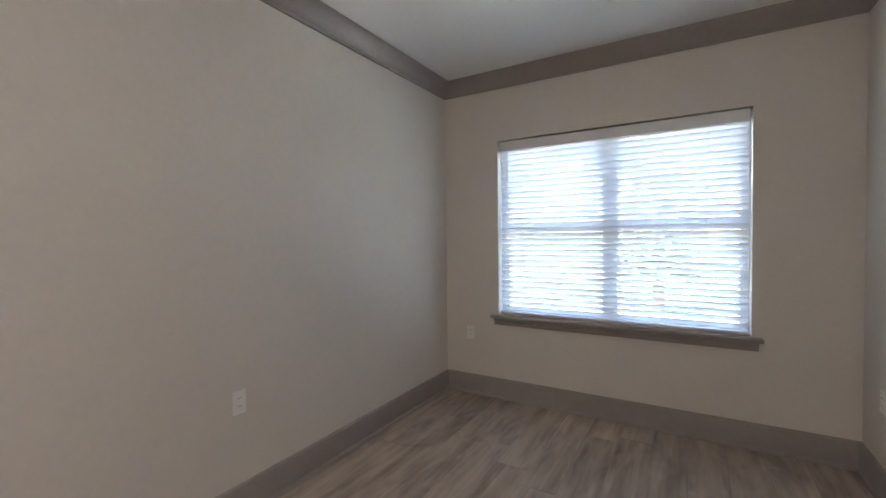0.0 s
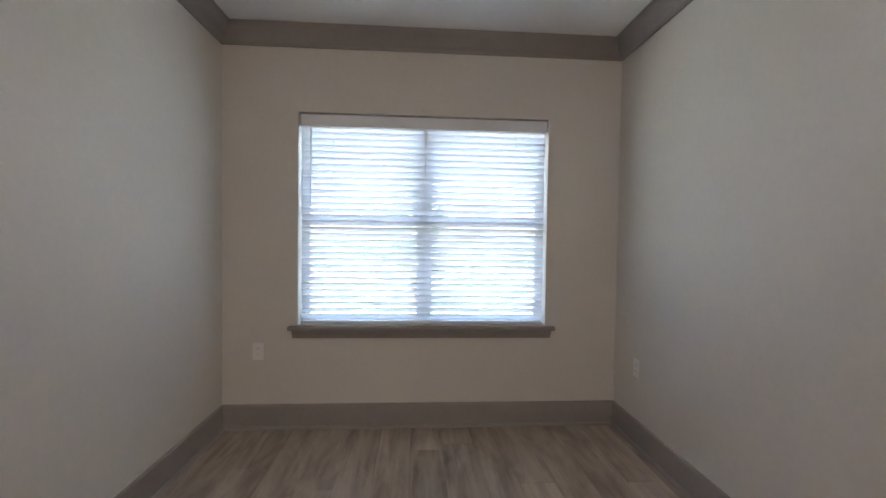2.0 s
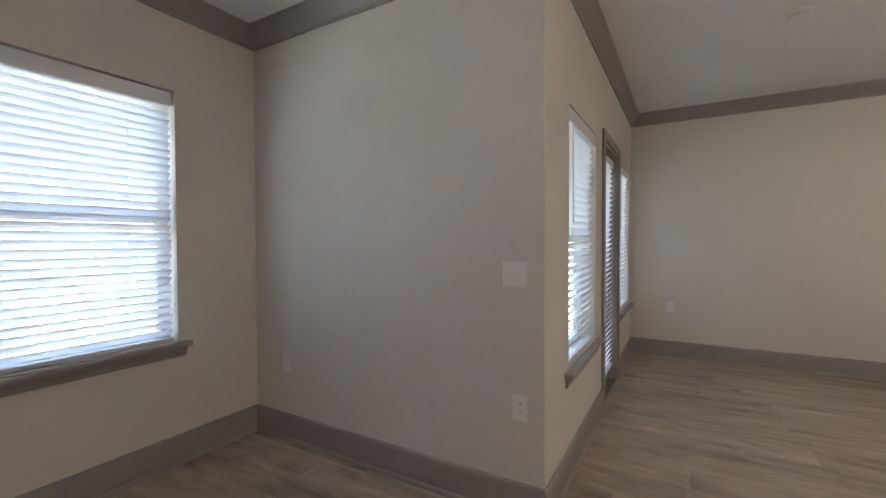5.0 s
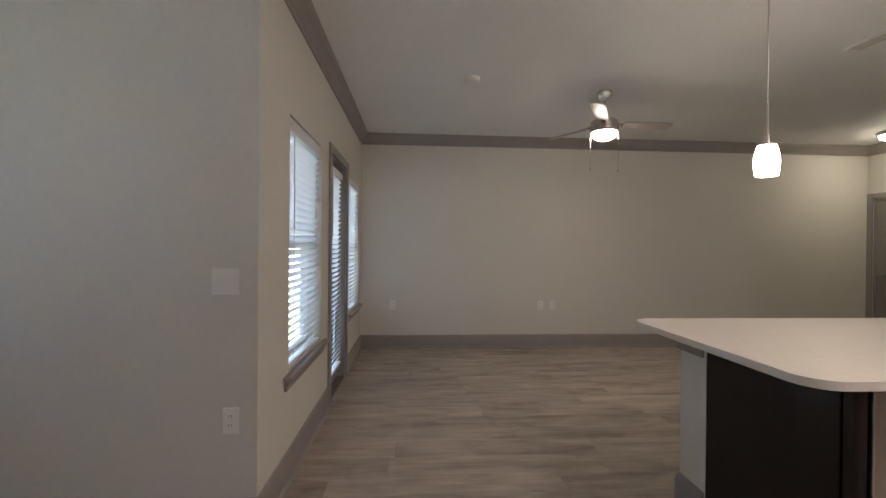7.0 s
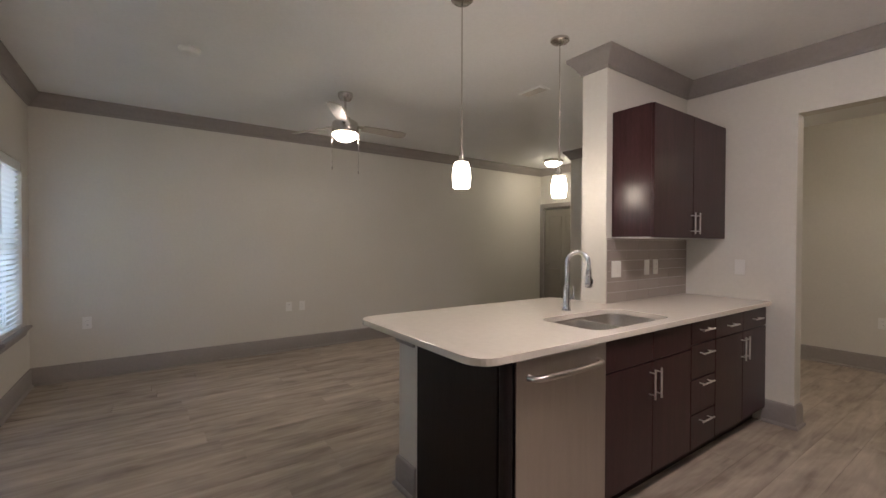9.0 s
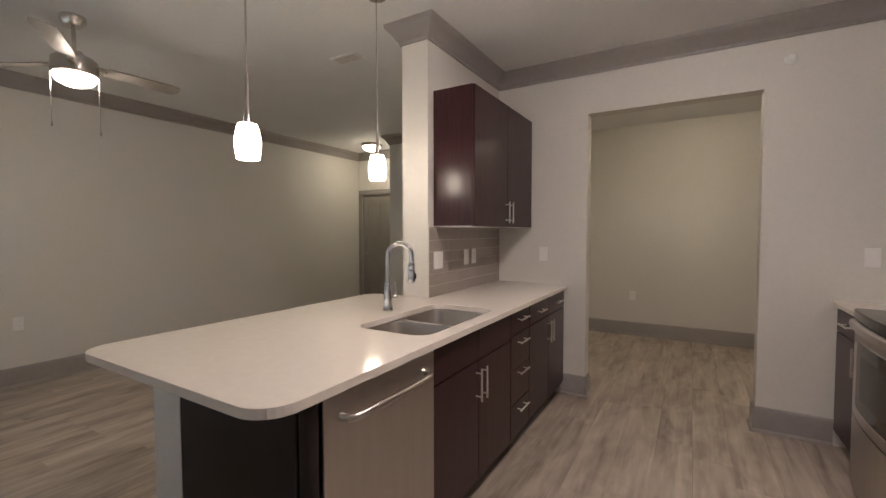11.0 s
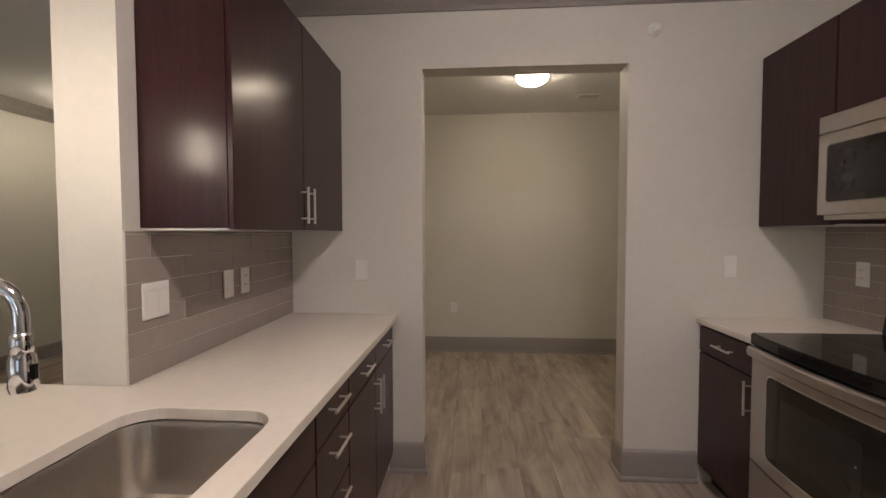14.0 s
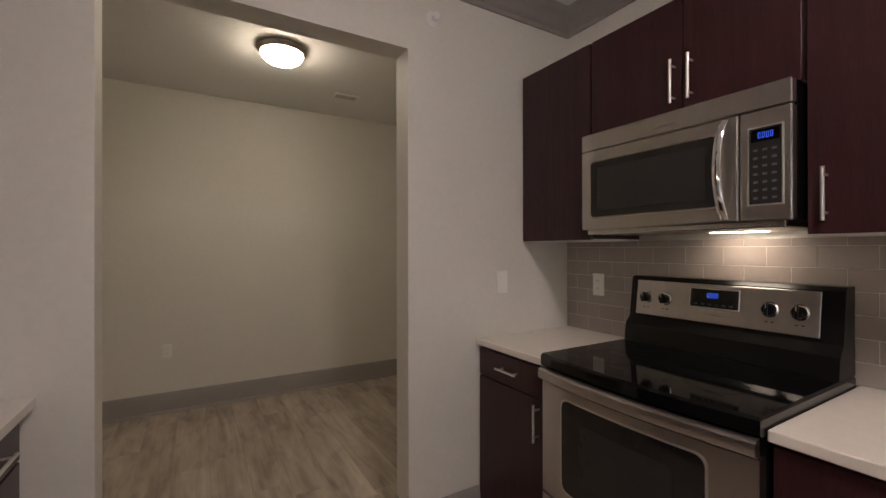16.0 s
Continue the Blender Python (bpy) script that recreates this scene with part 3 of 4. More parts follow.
# ---- wall plates ----
def plate(kind, at, yaw, w=0.072, h=0.118, gangs=1, label=""):
    """A cover plate on a wall, built facing -y and turned by yaw."""
    name = "wall_outlet" if kind == "outlet" else "light_switch"
    ob = thing(name, at, label or ("white duplex wall outlet with cover plate" if kind == "outlet" else "white light switch with cover plate"), "outlet" if kind == "outlet" else "switch", "wall plates")
    m = Matrix.Translation(at) @ Matrix.Rotation(radians(yaw), 4, "Z")

    def put(nm, bm, mat, parent, lb=""):
        bm.transform(m)
        return part(nm, bm, mat, parent, lb)
    put("cover_plate", box(bmesh.new(), -w / 2, w / 2, -0.006, -0.0005, -h / 2, h / 2, 0.003), PLATE, ob)
    for g in range(gangs):
        cx = (g - (gangs - 1) / 2) * 0.046
        if kind == "outlet":
            for cz in (-0.02, 0.02):
                s = put("socket", box(bmesh.new(), cx - 0.017, cx + 0.017, -0.0085, -0.0062, cz - 0.014, cz + 0.014, 0.002), PLATE, ob)
                for sx in (-0.006, 0.006):
                    put("slot", box(bmesh.new(), cx + sx - 0.001, cx + sx + 0.001, -0.0092, -0.0086, cz - 0.003, cz + 0.006), SLOT, s)
        elif kind == "toggle":
            t = box(bmesh.new(), cx - 0.005, cx + 0.005, -0.019, -0.0062, -0.004, 0.012, 0.002)
            put("toggle", t, PLATE, ob)
        else:
            put("rocker", box(bmesh.new(), cx - 0.0165, cx + 0.0165, -0.009, -0.0062, -0.033, 0.033, 0.0015), PLATE, ob)
    return ob


plate("outlet", (-0.995, NY, 0.535), 0, label="white duplex outlet beside the dining window")
plate("outlet", (DWX, 1.875, 0.574), 90, label="white duplex outlet low on the dining wall")
plate("outlet", (DEX, 3.60, 0.50), -90, label="white duplex outlet near the dining corner")
plate("toggle", (DEX, 2.031, 1.141), -90, 0.118, 0.118, 2, "white two-gang toggle switch on the dining wall")
plate("outlet", (DEX, 2.005, 0.519), -90, label="white duplex outlet under the two-gang switch")
plate("outlet", (LEX, 1.483, 0.55), -90, label="white duplex outlet low on the living wall")
plate("outlet", (LEX, -0.438, 0.55), -90, label="white duplex outlet low on the living wall")
plate("outlet", (LEX, -0.60, 0.55), -90, label="white duplex outlet low on the living wall")
plate("outlet", (0.531, HY0, 0.515), 180, label="white duplex outlet low on the hall wall")
plate("rocker", (0.958, SY, 1.163), 180, label="white rocker switch above the counter end")
plate("rocker", (-1.055, SY, 1.19), 180, label="white rocker switch near the range counter")
plate("rocker", (PX0 - 0.009, -1.80, 1.158), -90, 0.118, 0.118, 2, "white two-gang rocker switch on the tiles")
plate("rocker", (PX0 - 0.009, -2.21, 1.16), -90, label="white rocker switch on the tiles")
plate("outlet", (PX0 - 0.009, -2.338, 1.162), -90, label="white duplex outlet on the tiles")
plate("outlet", (WX + 0.009, -2.632, 1.172), 90, label="white duplex outlet on the tiles behind the range counter")


# ---- kitchen ----
def bar_handle(bm, a, b, out, r=0.0054, post=0.03):
    a, b, out = Vector(a), Vector(b), Vector(out)
    d = (b - a).normalized()
    tube(bm, [a + out, b + out], r, 10)
    for p in (a + d * 0.022, b - d * 0.022):
        tube(bm, [p + out * 0.02, p + out], r * 0.75, 8)
    return bm


def front(parent, name, face, out, y0, y1, z0, z1, handle=None, mat=None):
    """A slab front on the plane x = face, out = +-1; handle: ('v', y, z0, z1) or ('h', y0, y1, z)."""
    g = 0.0022
    f = part(name, box(bmesh.new(), face, face + out * 0.019, min(y0, y1) + g, max(y0, y1) - g, z0 + g, z1 - g, 0.0026, 2), mat or ESPRESSO, parent)
    if handle:
        bm = bmesh.new()
        x = face + out * 0.019
        if handle[0] == "v":
            bar_handle(bm, (x, handle[1], handle[2]), (x, handle[1], handle[3]), (out * 0.032, 0, 0))
        else:
            bar_handle(bm, (x, handle[1], handle[3]), (x, handle[2], handle[3]), (out * 0.032, 0, 0))
        part("handle", bm, PULL, f, "brushed nickel bar handle", True)
    return f


def carcass(parent, x0, x1, y0, y1, z0, z1, toe=None):
    part("body", boxes((x0, x1, y0, y1, z0, z1)), ESPRESSO, parent)
    if toe:
        part("toe_kick", boxes((toe[0], toe[1], y0, y1, 0.0, z0)), ESPRESSO_SHADED, parent, "black recessed toe kick")


CF = 0.799  # cabinet box front behind the slab fronts, peninsula side
ZT = 0.882


def base_unit(label, y0, y1):
    ob = thing("base_cabinet", ((CF + 1.37) / 2, (y0 + y1) / 2, 0), label, "cabinet", "peninsula base cabinets")
    return ob


bc = base_unit("espresso sink base cabinet with two doors", -1.666, -0.806)
part("body", boxes((CF, 1.36, -1.665, -1.648, 0.10, ZT), (CF, 1.36, -0.824, -0.807, 0.10, ZT), (CF, 1.36, -1.648, -0.824, 0.10, 0.118), (1.35, 1.368, -1.665, -0.807, 0.118, ZT), (CF, CF + 0.018, -1.648, -0.824, 0.68, 0.72)), ESPRESSO, bc)
part("toe_kick", boxes((0.86, 1.36, -1.665, -0.807, 0, 0.10)), ESPRESSO_SHADED, bc, "black recessed toe kick")
for y0, y1, hy in ((-1.236, -0.808, -1.205), (-1.664, -1.236, -1.267)):
    front(bc, "false_drawer_front", CF, -1, y0, y1, 0.715, 0.872)
    front(bc, "door", CF, -1, y0, y1, 0.105, 0.712, ("v", hy, 0.52, 0.68))
bc = base_unit("espresso base cabinet with four drawers", -1.991, -1.667)
carcass(bc, CF, 1.368, -1.990, -1.667, 0.10, ZT, (0.86, 1.36))
for z0, z1, hz in ((0.735, 0.872, 0.820), (0.525, 0.732, 0.680), (0.315, 0.522, 0.494), (0.105, 0.312, 0.268)):
    front(bc, "drawer", CF, -1, -1.990, -1.668, z0, z1, ("h", -1.905, -1.755, hz))
bc = base_unit("espresso base cabinet with two drawers and two doors", -2.852, -1.992)
carcass(bc, CF, 1.368, -2.850, -1.992, 0.10, ZT, (0.86, 1.36))
for y0, y1, hy in ((-2.42, -1.993, -2.39), (-2.849, -2.42, -2.45)):
    front(bc, "drawer", CF, -1, y0, y1, 0.735, 0.872, ("h", (y0 + y1) / 2 - 0.07, (y0 + y1) / 2 + 0.07, 0.805))
    front(bc, "door", CF, -1, y0, y1, 0.105, 0.732, ("v", hy, 0.54, 0.70))

# espresso end panel and post; their shade is painted in by the darker copy
ep = thing("end_panel", (1.1, -0.18, 0), "espresso wooden end panel closing the peninsula, shade in its colour", "cabinet panel")
part("panel", boxes((0.83, 1.438, -0.178, -0.160, 0, ZT), bevel=0.002), ESPRESSO_SHADED, ep)
bm = bmesh.new()
loft(bm, [[(a, b, z) for a, b, _ in rounded(0.778, 0.829, -0.206, -0.160, 0.018, 0)] for z in (0.0, ZT)], True, True)
part("corner_post", bm, ESPRESSO_SHADED, ep, "rounded espresso corner post, shade in its colour", True)
structure("trim_knee_cap", boxes((1.442, 1.638, -0.152, -0.150 + 0.012, 0.80, 0.882), (1.626, 1.638, PY, -0.152, 0.80, 0.882), bevel=0.003), TRIM, "taupe trim under the counter overhang", "trim")

dw = thing("dishwasher", (1.05, -0.506, 0), "stainless steel dishwasher built into the peninsula", "dishwasher")
part("tub", boxes((CF + 0.01, 1.36, -0.803, -0.209, 0.09, ZT - 0.004)), BLACK, dw)
part("door", box(bmesh.new(), 0.772, CF + 0.009, -0.802, -0.210, 0.095, 0.874, 0.004, 2), STEEL, dw, "brushed stainless door")
part("toe_panel", boxes((0.85, 0.87, -0.802, -0.210, 0.0, 0.089)), BLACK, dw)
bm = bmesh.new()
pts = [(0.772, -0.735, 0.80), (0.745, -0.73, 0.80), (0.728, -0.70, 0.80), (0.722, -0.506, 0.80), (0.728, -0.31, 0.80), (0.745, -0.282, 0.80), (0.772, -0.277, 0.80)]
tube(bm, pts, 0.013, 12)
part("handle", bm, STEEL, dw, "curved stainless towel-bar handle", True)

# worktop with a sink cut-out
SINK = (0.825, 1.222, -1.545, -0.815)


def slab(outline, hole, z0, z1):
    bm = bmesh.new()
    loops = []
    for z in (z0, z1):
        es, rows = [], []
        for loop in (outline, hole):
            if not loop:
                continue
            vs = [bm.verts.new((a, b, z)) for a, b in loop]
            rows.append(vs)
            es += [bm.edges.new((vs[i], vs[(i + 1) % len(vs)])) for i in range(len(vs))]
        bmesh.ops.triangle_fill(bm, use_beauty=True, use_dissolve=False, edges=es)
        loops.append(rows)
    for lo, hi in zip(*loops):
        for i in range(len(lo)):
            j = (i + 1) % len(lo)
            bm.faces.new((lo[i], lo[j], hi[j], hi[i]))
    return bm


def arc(cx, cy, r, a0, a1, n=8):
    return [(cx + r * math.cos(radians(a0 + (a1 - a0) * k / n)), cy + r * math.sin(radians(a0 + (a1 - a0) * k / n))) for k in range(n + 1)]


CX0, CX1, CY1 = 0.748, 1.845, 0.0
R = 0.11
outline = [(CX0, SY + 0.002), (PX0 - 0.002, SY + 0.002), (PX0 - 0.002, PY + 0.002)] + arc(CX1 - R, PY + 0.002 + R, R, -90, 0) + arc(CX1 - R, CY1 - R, R, 0, 90) + arc(CX0 + R, CY1 - R, R, 90, 180)
hole = [(a, b) for a, b, _ in rounded(*SINK, 0.085, 0)]
wt = thing("worktop", (1.2, -1.2, 0.884), "cream quartz peninsula worktop with rounded corners", "worktop")
bm = slab(outline, hole, 0.8835, 0.914)
ob = part("slab", bm, QUARTZ, wt)
md = ob.modifiers.new("edge", "BEVEL")
md.width, md.segments, md.limit_method, md.angle_limit = 0.004, 2, "ANGLE", radians(50)

sk = thing("sink", (1.02, -1.18, 0.7), "stainless steel undermount double-bowl sink", "sink")
for y0, y1 in ((-1.540, -1.186), (-1.162, -0.820)):
    bm = bmesh.new()
    sx0, sx1 = SINK[0] - 0.004, SINK[1] + 0.004
    rings = [rounded(sx0 - 0.012, sx1 + 0.012, y0 - 0.012, y1 + 0.012, 0.006, 0.8825), rounded(sx0, sx1, y0, y1, 0.08, 0.880), rounded(sx0 + 0.004, sx1 - 0.004, y0 + 0.004, y1 - 0.004, 0.078, 0.868),
             rounded(sx0 + 0.012, sx1 - 0.012, y0 + 0.012, y1 - 0.012, 0.07, 0.74), rounded(sx0 + 0.03, sx1 - 0.03, y0 + 0.03, y1 - 0.03, 0.06, 0.705),
             rounded(sx0 + 0.06, sx1 - 0.06, y0 + 0.06, y1 - 0.06, 0.05, 0.697), rounded((sx0 + sx1) / 2 - 0.045, (sx0 + sx1) / 2 + 0.045, (y0 + y1) / 2 - 0.045, (y0 + y1) / 2 + 0.045, 0.044, 0.693)]
    loft(bm, rings, False, True)
    bw = part("bowl", bm, SINKSTEEL, sk, "brushed stainless bowl", True)
    bm = bmesh.new()
    lathe(bm, (sx0 + sx1) / 2, (y0 + y1) / 2, [(0.042, 0.6935), (0.042, 0.697), (0.034, 0.698), (0.03, 0.694), (0.006, 0.6945)], 24)
    part("drain", bm, CHROME, bw, "chrome drain", True)

fc = thing("faucet", (1.32, -1.20, 0.914), "chrome pull-down gooseneck kitchen faucet", "faucet")
fx, fy = 1.32, -1.20
bm = bmesh.new()
lathe(bm, fx, fy, [(0.030, 0.9145), (0.030, 0.919), (0.0265, 0.923), (0.0255, 0.94), (0.0215, 1.04), (0.0215, 1.052), (0.0195, 1.056), (0.0195, 1.068), (0.0155, 1.078), (0.0145, 1.08)], 24)
part("base", bm, CHROME, fc, "", True)
bm = bmesh.new()
ar = 0.068
dirx, diry = -0.93, -0.36
neck = [(fx, fy, 1.07), (fx, fy, 1.13), (fx, fy, 1.20)] + [(fx + dirx * ar * (1 - math.cos(a)), fy + diry * ar * (1 - math.cos(a)), 1.219 + ar * math.sin(a)) for a in [k * math.pi / 14 for k in range(1, 15)]]
ex, ey = fx + dirx * ar * 2, fy + diry * ar * 2
neck.append((ex, ey, 1.175))
tube(bm, neck, 0.0135, 14)
part("gooseneck", bm, CHROME, fc, "", True)
bm = bmesh.new()
lathe(bm, ex, ey, [(0.014, 1.185), (0.0185, 1.178), (0.0185, 1.15), (0.017, 1.146), (0.021, 1.135), (0.024, 1.082), (0.021, 1.072), (0.015, 1.070)], 20)
hd = part("spray_head", bm, CHROME, fc, "", True)
part("spray_button", box(bmesh.new(), ex - 0.028, ex - 0.022, ey - 0.006, ey + 0.006, 1.095, 1.125, 0.002), BLACK, hd, "small black spray button")
bm = bmesh.new()
tube(bm, [(fx - 0.010, fy - 0.014, 0.99), (fx - 0.028, fy - 0.040, 0.99)], 0.013, 12)
tube(bm, [(fx - 0.026, fy - 0.037, 0.985), (fx - 0.025, fy - 0.036, 1.02), (fx - 0.023, fy - 0.034, 1.072)], [0.008, 0.0065, 0.0055], 10)
part("lever", bm, CHROME, fc, "", True)


# upper cabinets
def upper_unit(label, x0, x1, y0, y1, z0, z1, group):
    ob = thing("wall_cabinet", ((x0 + x1) / 2, (y0 + y1) / 2, z0), label, "cabinet", group)
    part("body", boxes((x0, x1, y0, y1, z0 + 0.004, z1)), ESPRESSO, ob)
    part("underside", boxes((x0 + 0.003, x1 - 0.003, y0 + 0.003, y1 - 0.003, z0 - 0.003, z0 + 0.0035)), WHITE, ob, "pale laminate underside")
    return ob


uc = upper_unit("espresso two-door wall cabinet beside the column", 1.083, PX0 - 0.002, -2.852, -1.757, 1.387, 2.282, "kitchen wall cabinets")
front(uc, "door", 1.083, -1, -2.305, -1.758, 1.384, 2.282, ("v", -2.272, 1.415, 1.572))
front(uc, "door", 1.083, -1, -2.851, -2.305, 1.384, 2.282, ("v", -2.345, 1.415, 1.572))
RF = -1.214
uc = upper_unit("espresso wall cabinet beside the opening", WX + 0.002, RF, -2.852, -2.398, 1.405, 2.287, "range wall cabinets")
front(uc, "door", RF, 1, -2.851, -2.398, 1.402, 2.287)
uc = upper_unit("short espresso wall cabinet above the microwave", WX + 0.002, RF, -2.393, -1.637, 1.858, 2.287, "range wall cabinets")
front(uc, "door", RF, 1, -2.392, -1.985, 1.855, 2.287, ("v", -2.016, 1.895, 2.055))
front(uc, "door", RF, 1, -1.985, -1.638, 1.855, 2.287, ("v", -1.952, 1.895, 2.055))
uc = upper_unit("espresso wall cabinet past the microwave", WX + 0.002, RF, -1.632, -0.75, 1.405, 2.287, "range wall cabinets")
front(uc, "door", RF, 1, -1.631, -1.19, 1.402, 2.287, ("v", -1.585, 1.44, 1.59))
front(uc, "door", RF, 1, -1.19, -0.751, 1.402, 2.287, ("v", -0.785, 1.44, 1.59))

# range side base cabinets and tops
BF = -0.925
for y0, y1, hy, lb in ((-2.852, -2.373, -2.425, "narrow espresso base cabinet with a drawer"), (-1.607, -0.75, -1.567, "wide espresso base cabinet beyond the range")):
    ob = thing("base_cabinet", ((WX + BF) / 2, (y0 + y1) / 2, 0), lb, "cabinet", "range side base cabinets")
    carcass(ob, WX + 0.002, BF, y0, y1, 0.10, ZT, (WX + 0.01, BF - 0.06))
    ym = (y0 + y1) / 2
    parts_y = [(y0 + 0.002, y1 - 0.002, hy)] if y1 - y0 < 0.6 else [(y0 + 0.002, ym, ym - 0.035), (ym, y1 - 0.002, ym + 0.035)]
    for a, b, h in parts_y:
        front(ob, "drawer", BF, 1, a, b, 0.735, 0.872, ("h", (a + b) / 2 - 0.07, (a + b) / 2 + 0.07, 0.805))
        front(ob, "door", BF, 1, a, b, 0.105, 0.732, ("v", h, 0.56, 0.715))
    w = thing("worktop", ((WX + BF) / 2, ym, 0.884), "cream quartz worktop beside the range", "worktop", "range side worktops")
    part("slab", box(bmesh.new(), WX + 0.002, -0.889, y0 - 0.003 if y0 < -2 else y0 - 0.002, y1 + 0.002, 0.8835, 0.914, 0.003), QUARTZ, w)

# range
RY0, RY1 = -2.368, -1.612
rg = thing("range", (-1.2, (RY0 + RY1) / 2, 0), "stainless electric range with black glass cooktop", "range")
part("body", boxes((WX + 0.03, -0.90, RY0 + 0.002, RY1 - 0.002, 0.02, 0.895)), BLACK, rg)
bm = bmesh.new()
yc = (RY0 + RY1) / 2
prof = [(WX + 0.025, RY0), (WX + 0.025, RY1)] + [(-0.862 + 0.03 * (1 - ((y - yc) / 0.378) ** 2), y) for y in [RY1 - 0.756 * k / 12 for k in range(13)]]
loft(bm, [[(a - (0.008 if a > -1 else 0), b, 0.896) for a, b in prof], [(a, b, 0.904) for a, b in prof], [(a, b, 0.938) for a, b in prof], [(a - (0.006 if a > -1 else -0.004), yc + (b - yc) * 0.988, 0.947) for a, b in prof]], True, True)
part("cooktop", bm, BLACKGLASS, rg, "black ceramic glass cooktop")
KEYPAD = material("keypad_grey", (0.022, 0.021, 0.020), 0.25)
KEYPRINT = material("keypad_print", (0.10, 0.10, 0.105), 0.5)
RING = material("burner_ring", (0.012, 0.012, 0.012), 0.12)
for bx, by, br in ((-1.05, yc - 0.19, 0.11), (-1.05, yc + 0.19, 0.09), (-1.32, yc - 0.19, 0.08), (-1.32, yc + 0.19, 0.1)):
    bm = bmesh.new()
    loft(bm, [[(bx + r * math.cos(a), by + r * math.sin(a), 0.9474) for a in [2 * math.pi * k / 40 for k in range(40)]] for r in (br, br - 0.003)])
    part("burner_ring", bm, RING, rg, "faint grey burner ring")
bm = bmesh.new()


def bowed(y, x):
    return x + 0.03 * (1 - ((y - yc) / 0.378) ** 2)


ys = [RY0 + 0.004 + 0.748 * k / 12 for k in range(13)]


def bow_panel(x_back, x_front, z0, z1):
    bm = bmesh.new()
    loft(bm, [[(x_back, y, z0), (bowed(y, x_front), y, z0), (bowed(y, x_front), y, z1), (x_back, y, z1)] for y in ys], True, True)
    return bm


dr = part("oven_door", bow_panel(-0.899, -0.868, 0.405, 0.838), STEEL, rg, "stainless oven door with dark window")


def door_pane(y0, y1, z0, z1, rad, x0, x1):
    """A rounded pane that follows the bow of the door."""
    bm = bmesh.new()
    cols = []
    n = 32
    for k in range(n + 1):
        y = (y0 + y1) / 2 - (y1 - y0) / 2 * math.cos(math.pi * k / n)
        e = min(y - y0, y1 - y)
        cut = rad - math.sqrt(max(0.0, rad * rad - (rad - e) ** 2)) if e < rad else 0.0
        cols.append([(bowed(y, x0), y, z0 + cut), (bowed(y, x1), y, z0 + cut), (bowed(y, x1), y, z1 - cut), (bowed(y, x0), y, z1 - cut)])
    return loft(bm, cols, True, True)


part("window_bezel", door_pane(yc - 0.262, yc + 0.262, 0.458, 0.808, 0.035, -0.8678, -0.8655), PULL, dr, "bright window bezel")
part("oven_window", door_pane(yc - 0.255, yc + 0.255, 0.465, 0.801, 0.03, -0.8654, -0.8635), OVENGLASS, dr, "dark oven window")
part("inner_window", door_pane(yc - 0.17, yc + 0.17, 0.53, 0.74, 0.02, -0.8633, -0.8628), KEYPAD, dr, "paler inner glass")
bm = bmesh.new()
loft(bm, [[(-0.869 + 0.03 * (1 - ((y - yc) / 0.378) ** 2) + px, y, pz) for px, pz in ((0.0, 0.846), (0.012, 0.846), (0.022, 0.852), (0.026, 0.866), (0.024, 0.884), (0.014, 0.892), (0.0, 0.8935))] for y in ys], True, True)
part("oven_handle", bm, STEEL, rg, "wide bowed stainless handle", True)
part("storage_drawer", bow_panel(-0.899, -0.868, 0.045, 0.397), STEEL, rg, "stainless storage drawer")
for fx0 in (WX + 0.08, -0.97):
    for fy0 in (RY0 + 0.05, RY1 - 0.05):
        bm = bmesh.new()
        lathe(bm, fx0, fy0, [(0.018, 0.0), (0.018, 0.008), (0.01, 0.0199)], 12)
        part("foot", bm, BLACK, rg)
# back guard: black shell with a stainless sloped face
bm = bmesh.new()
prof = [(WX + 0.025, 0.948), (-1.385, 0.948), (-1.395, 1.02), (-1.425, 1.055), (-1.447, 1.225), (-1.462, 1.238), (WX + 0.025, 1.238)]
loft(bm, [[(a, y, z) for a, z in prof] for y in (RY0 + 0.002, RY1 - 0.002)], True, True)
bg = part("back_guard", bm, BLACK, rg, "black control back guard")


def on_guard(bm):
    """From (across, up, out) to the guard's sloped face."""
    m = Matrix.Translation((-1.436, yc - 0.018, 1.14)) @ Matrix.Rotation(-math.atan2(0.022, 0.17), 4, "Y")
    for v in bm.verts:
        v.co = m @ Vector((v.co.z, v.co.x, v.co.y))
    return bm


part("control_face", on_guard(box(bmesh.new(), -0.326, 0.336, -0.073, 0.08, 0.0005, 0.004, 0.0015)), STEEL, bg, "brushed stainless control face")
part("display_bezel", on_guard(box(bmesh.new(), -0.088, 0.1, -0.018, 0.066, 0.0042, 0.0062, 0.001)), CHROME, bg, "bright display bezel")
part("display", on_guard(box(bmesh.new(), -0.082, 0.094, -0.012, 0.060, 0.0064, 0.0085, 0.001)), BLACKGLASS, bg, "black clock display")
for k in range(4):
    d = -0.017 + k * 0.011
    part("digit", on_guard(boxes((d, d + 0.0018, 0.026, 0.045, 0.0087, 0.0091), (d + 0.0055, d + 0.0073, 0.026, 0.045, 0.0087, 0.0091), (d + 0.0018, d + 0.0055, 0.0432, 0.045, 0.0087, 0.0091), (d + 0.0018, d + 0.0055, 0.026, 0.0278, 0.0087, 0.0091))), BLUE, bg, "glowing blue digit")
for k in range(6):
    part("button", on_guard(box(bmesh.new(), -0.066 + k * 0.026, -0.052 + k * 0.026, -0.004, 0.003, 0.0087, 0.0092)), KEYPRINT, bg)
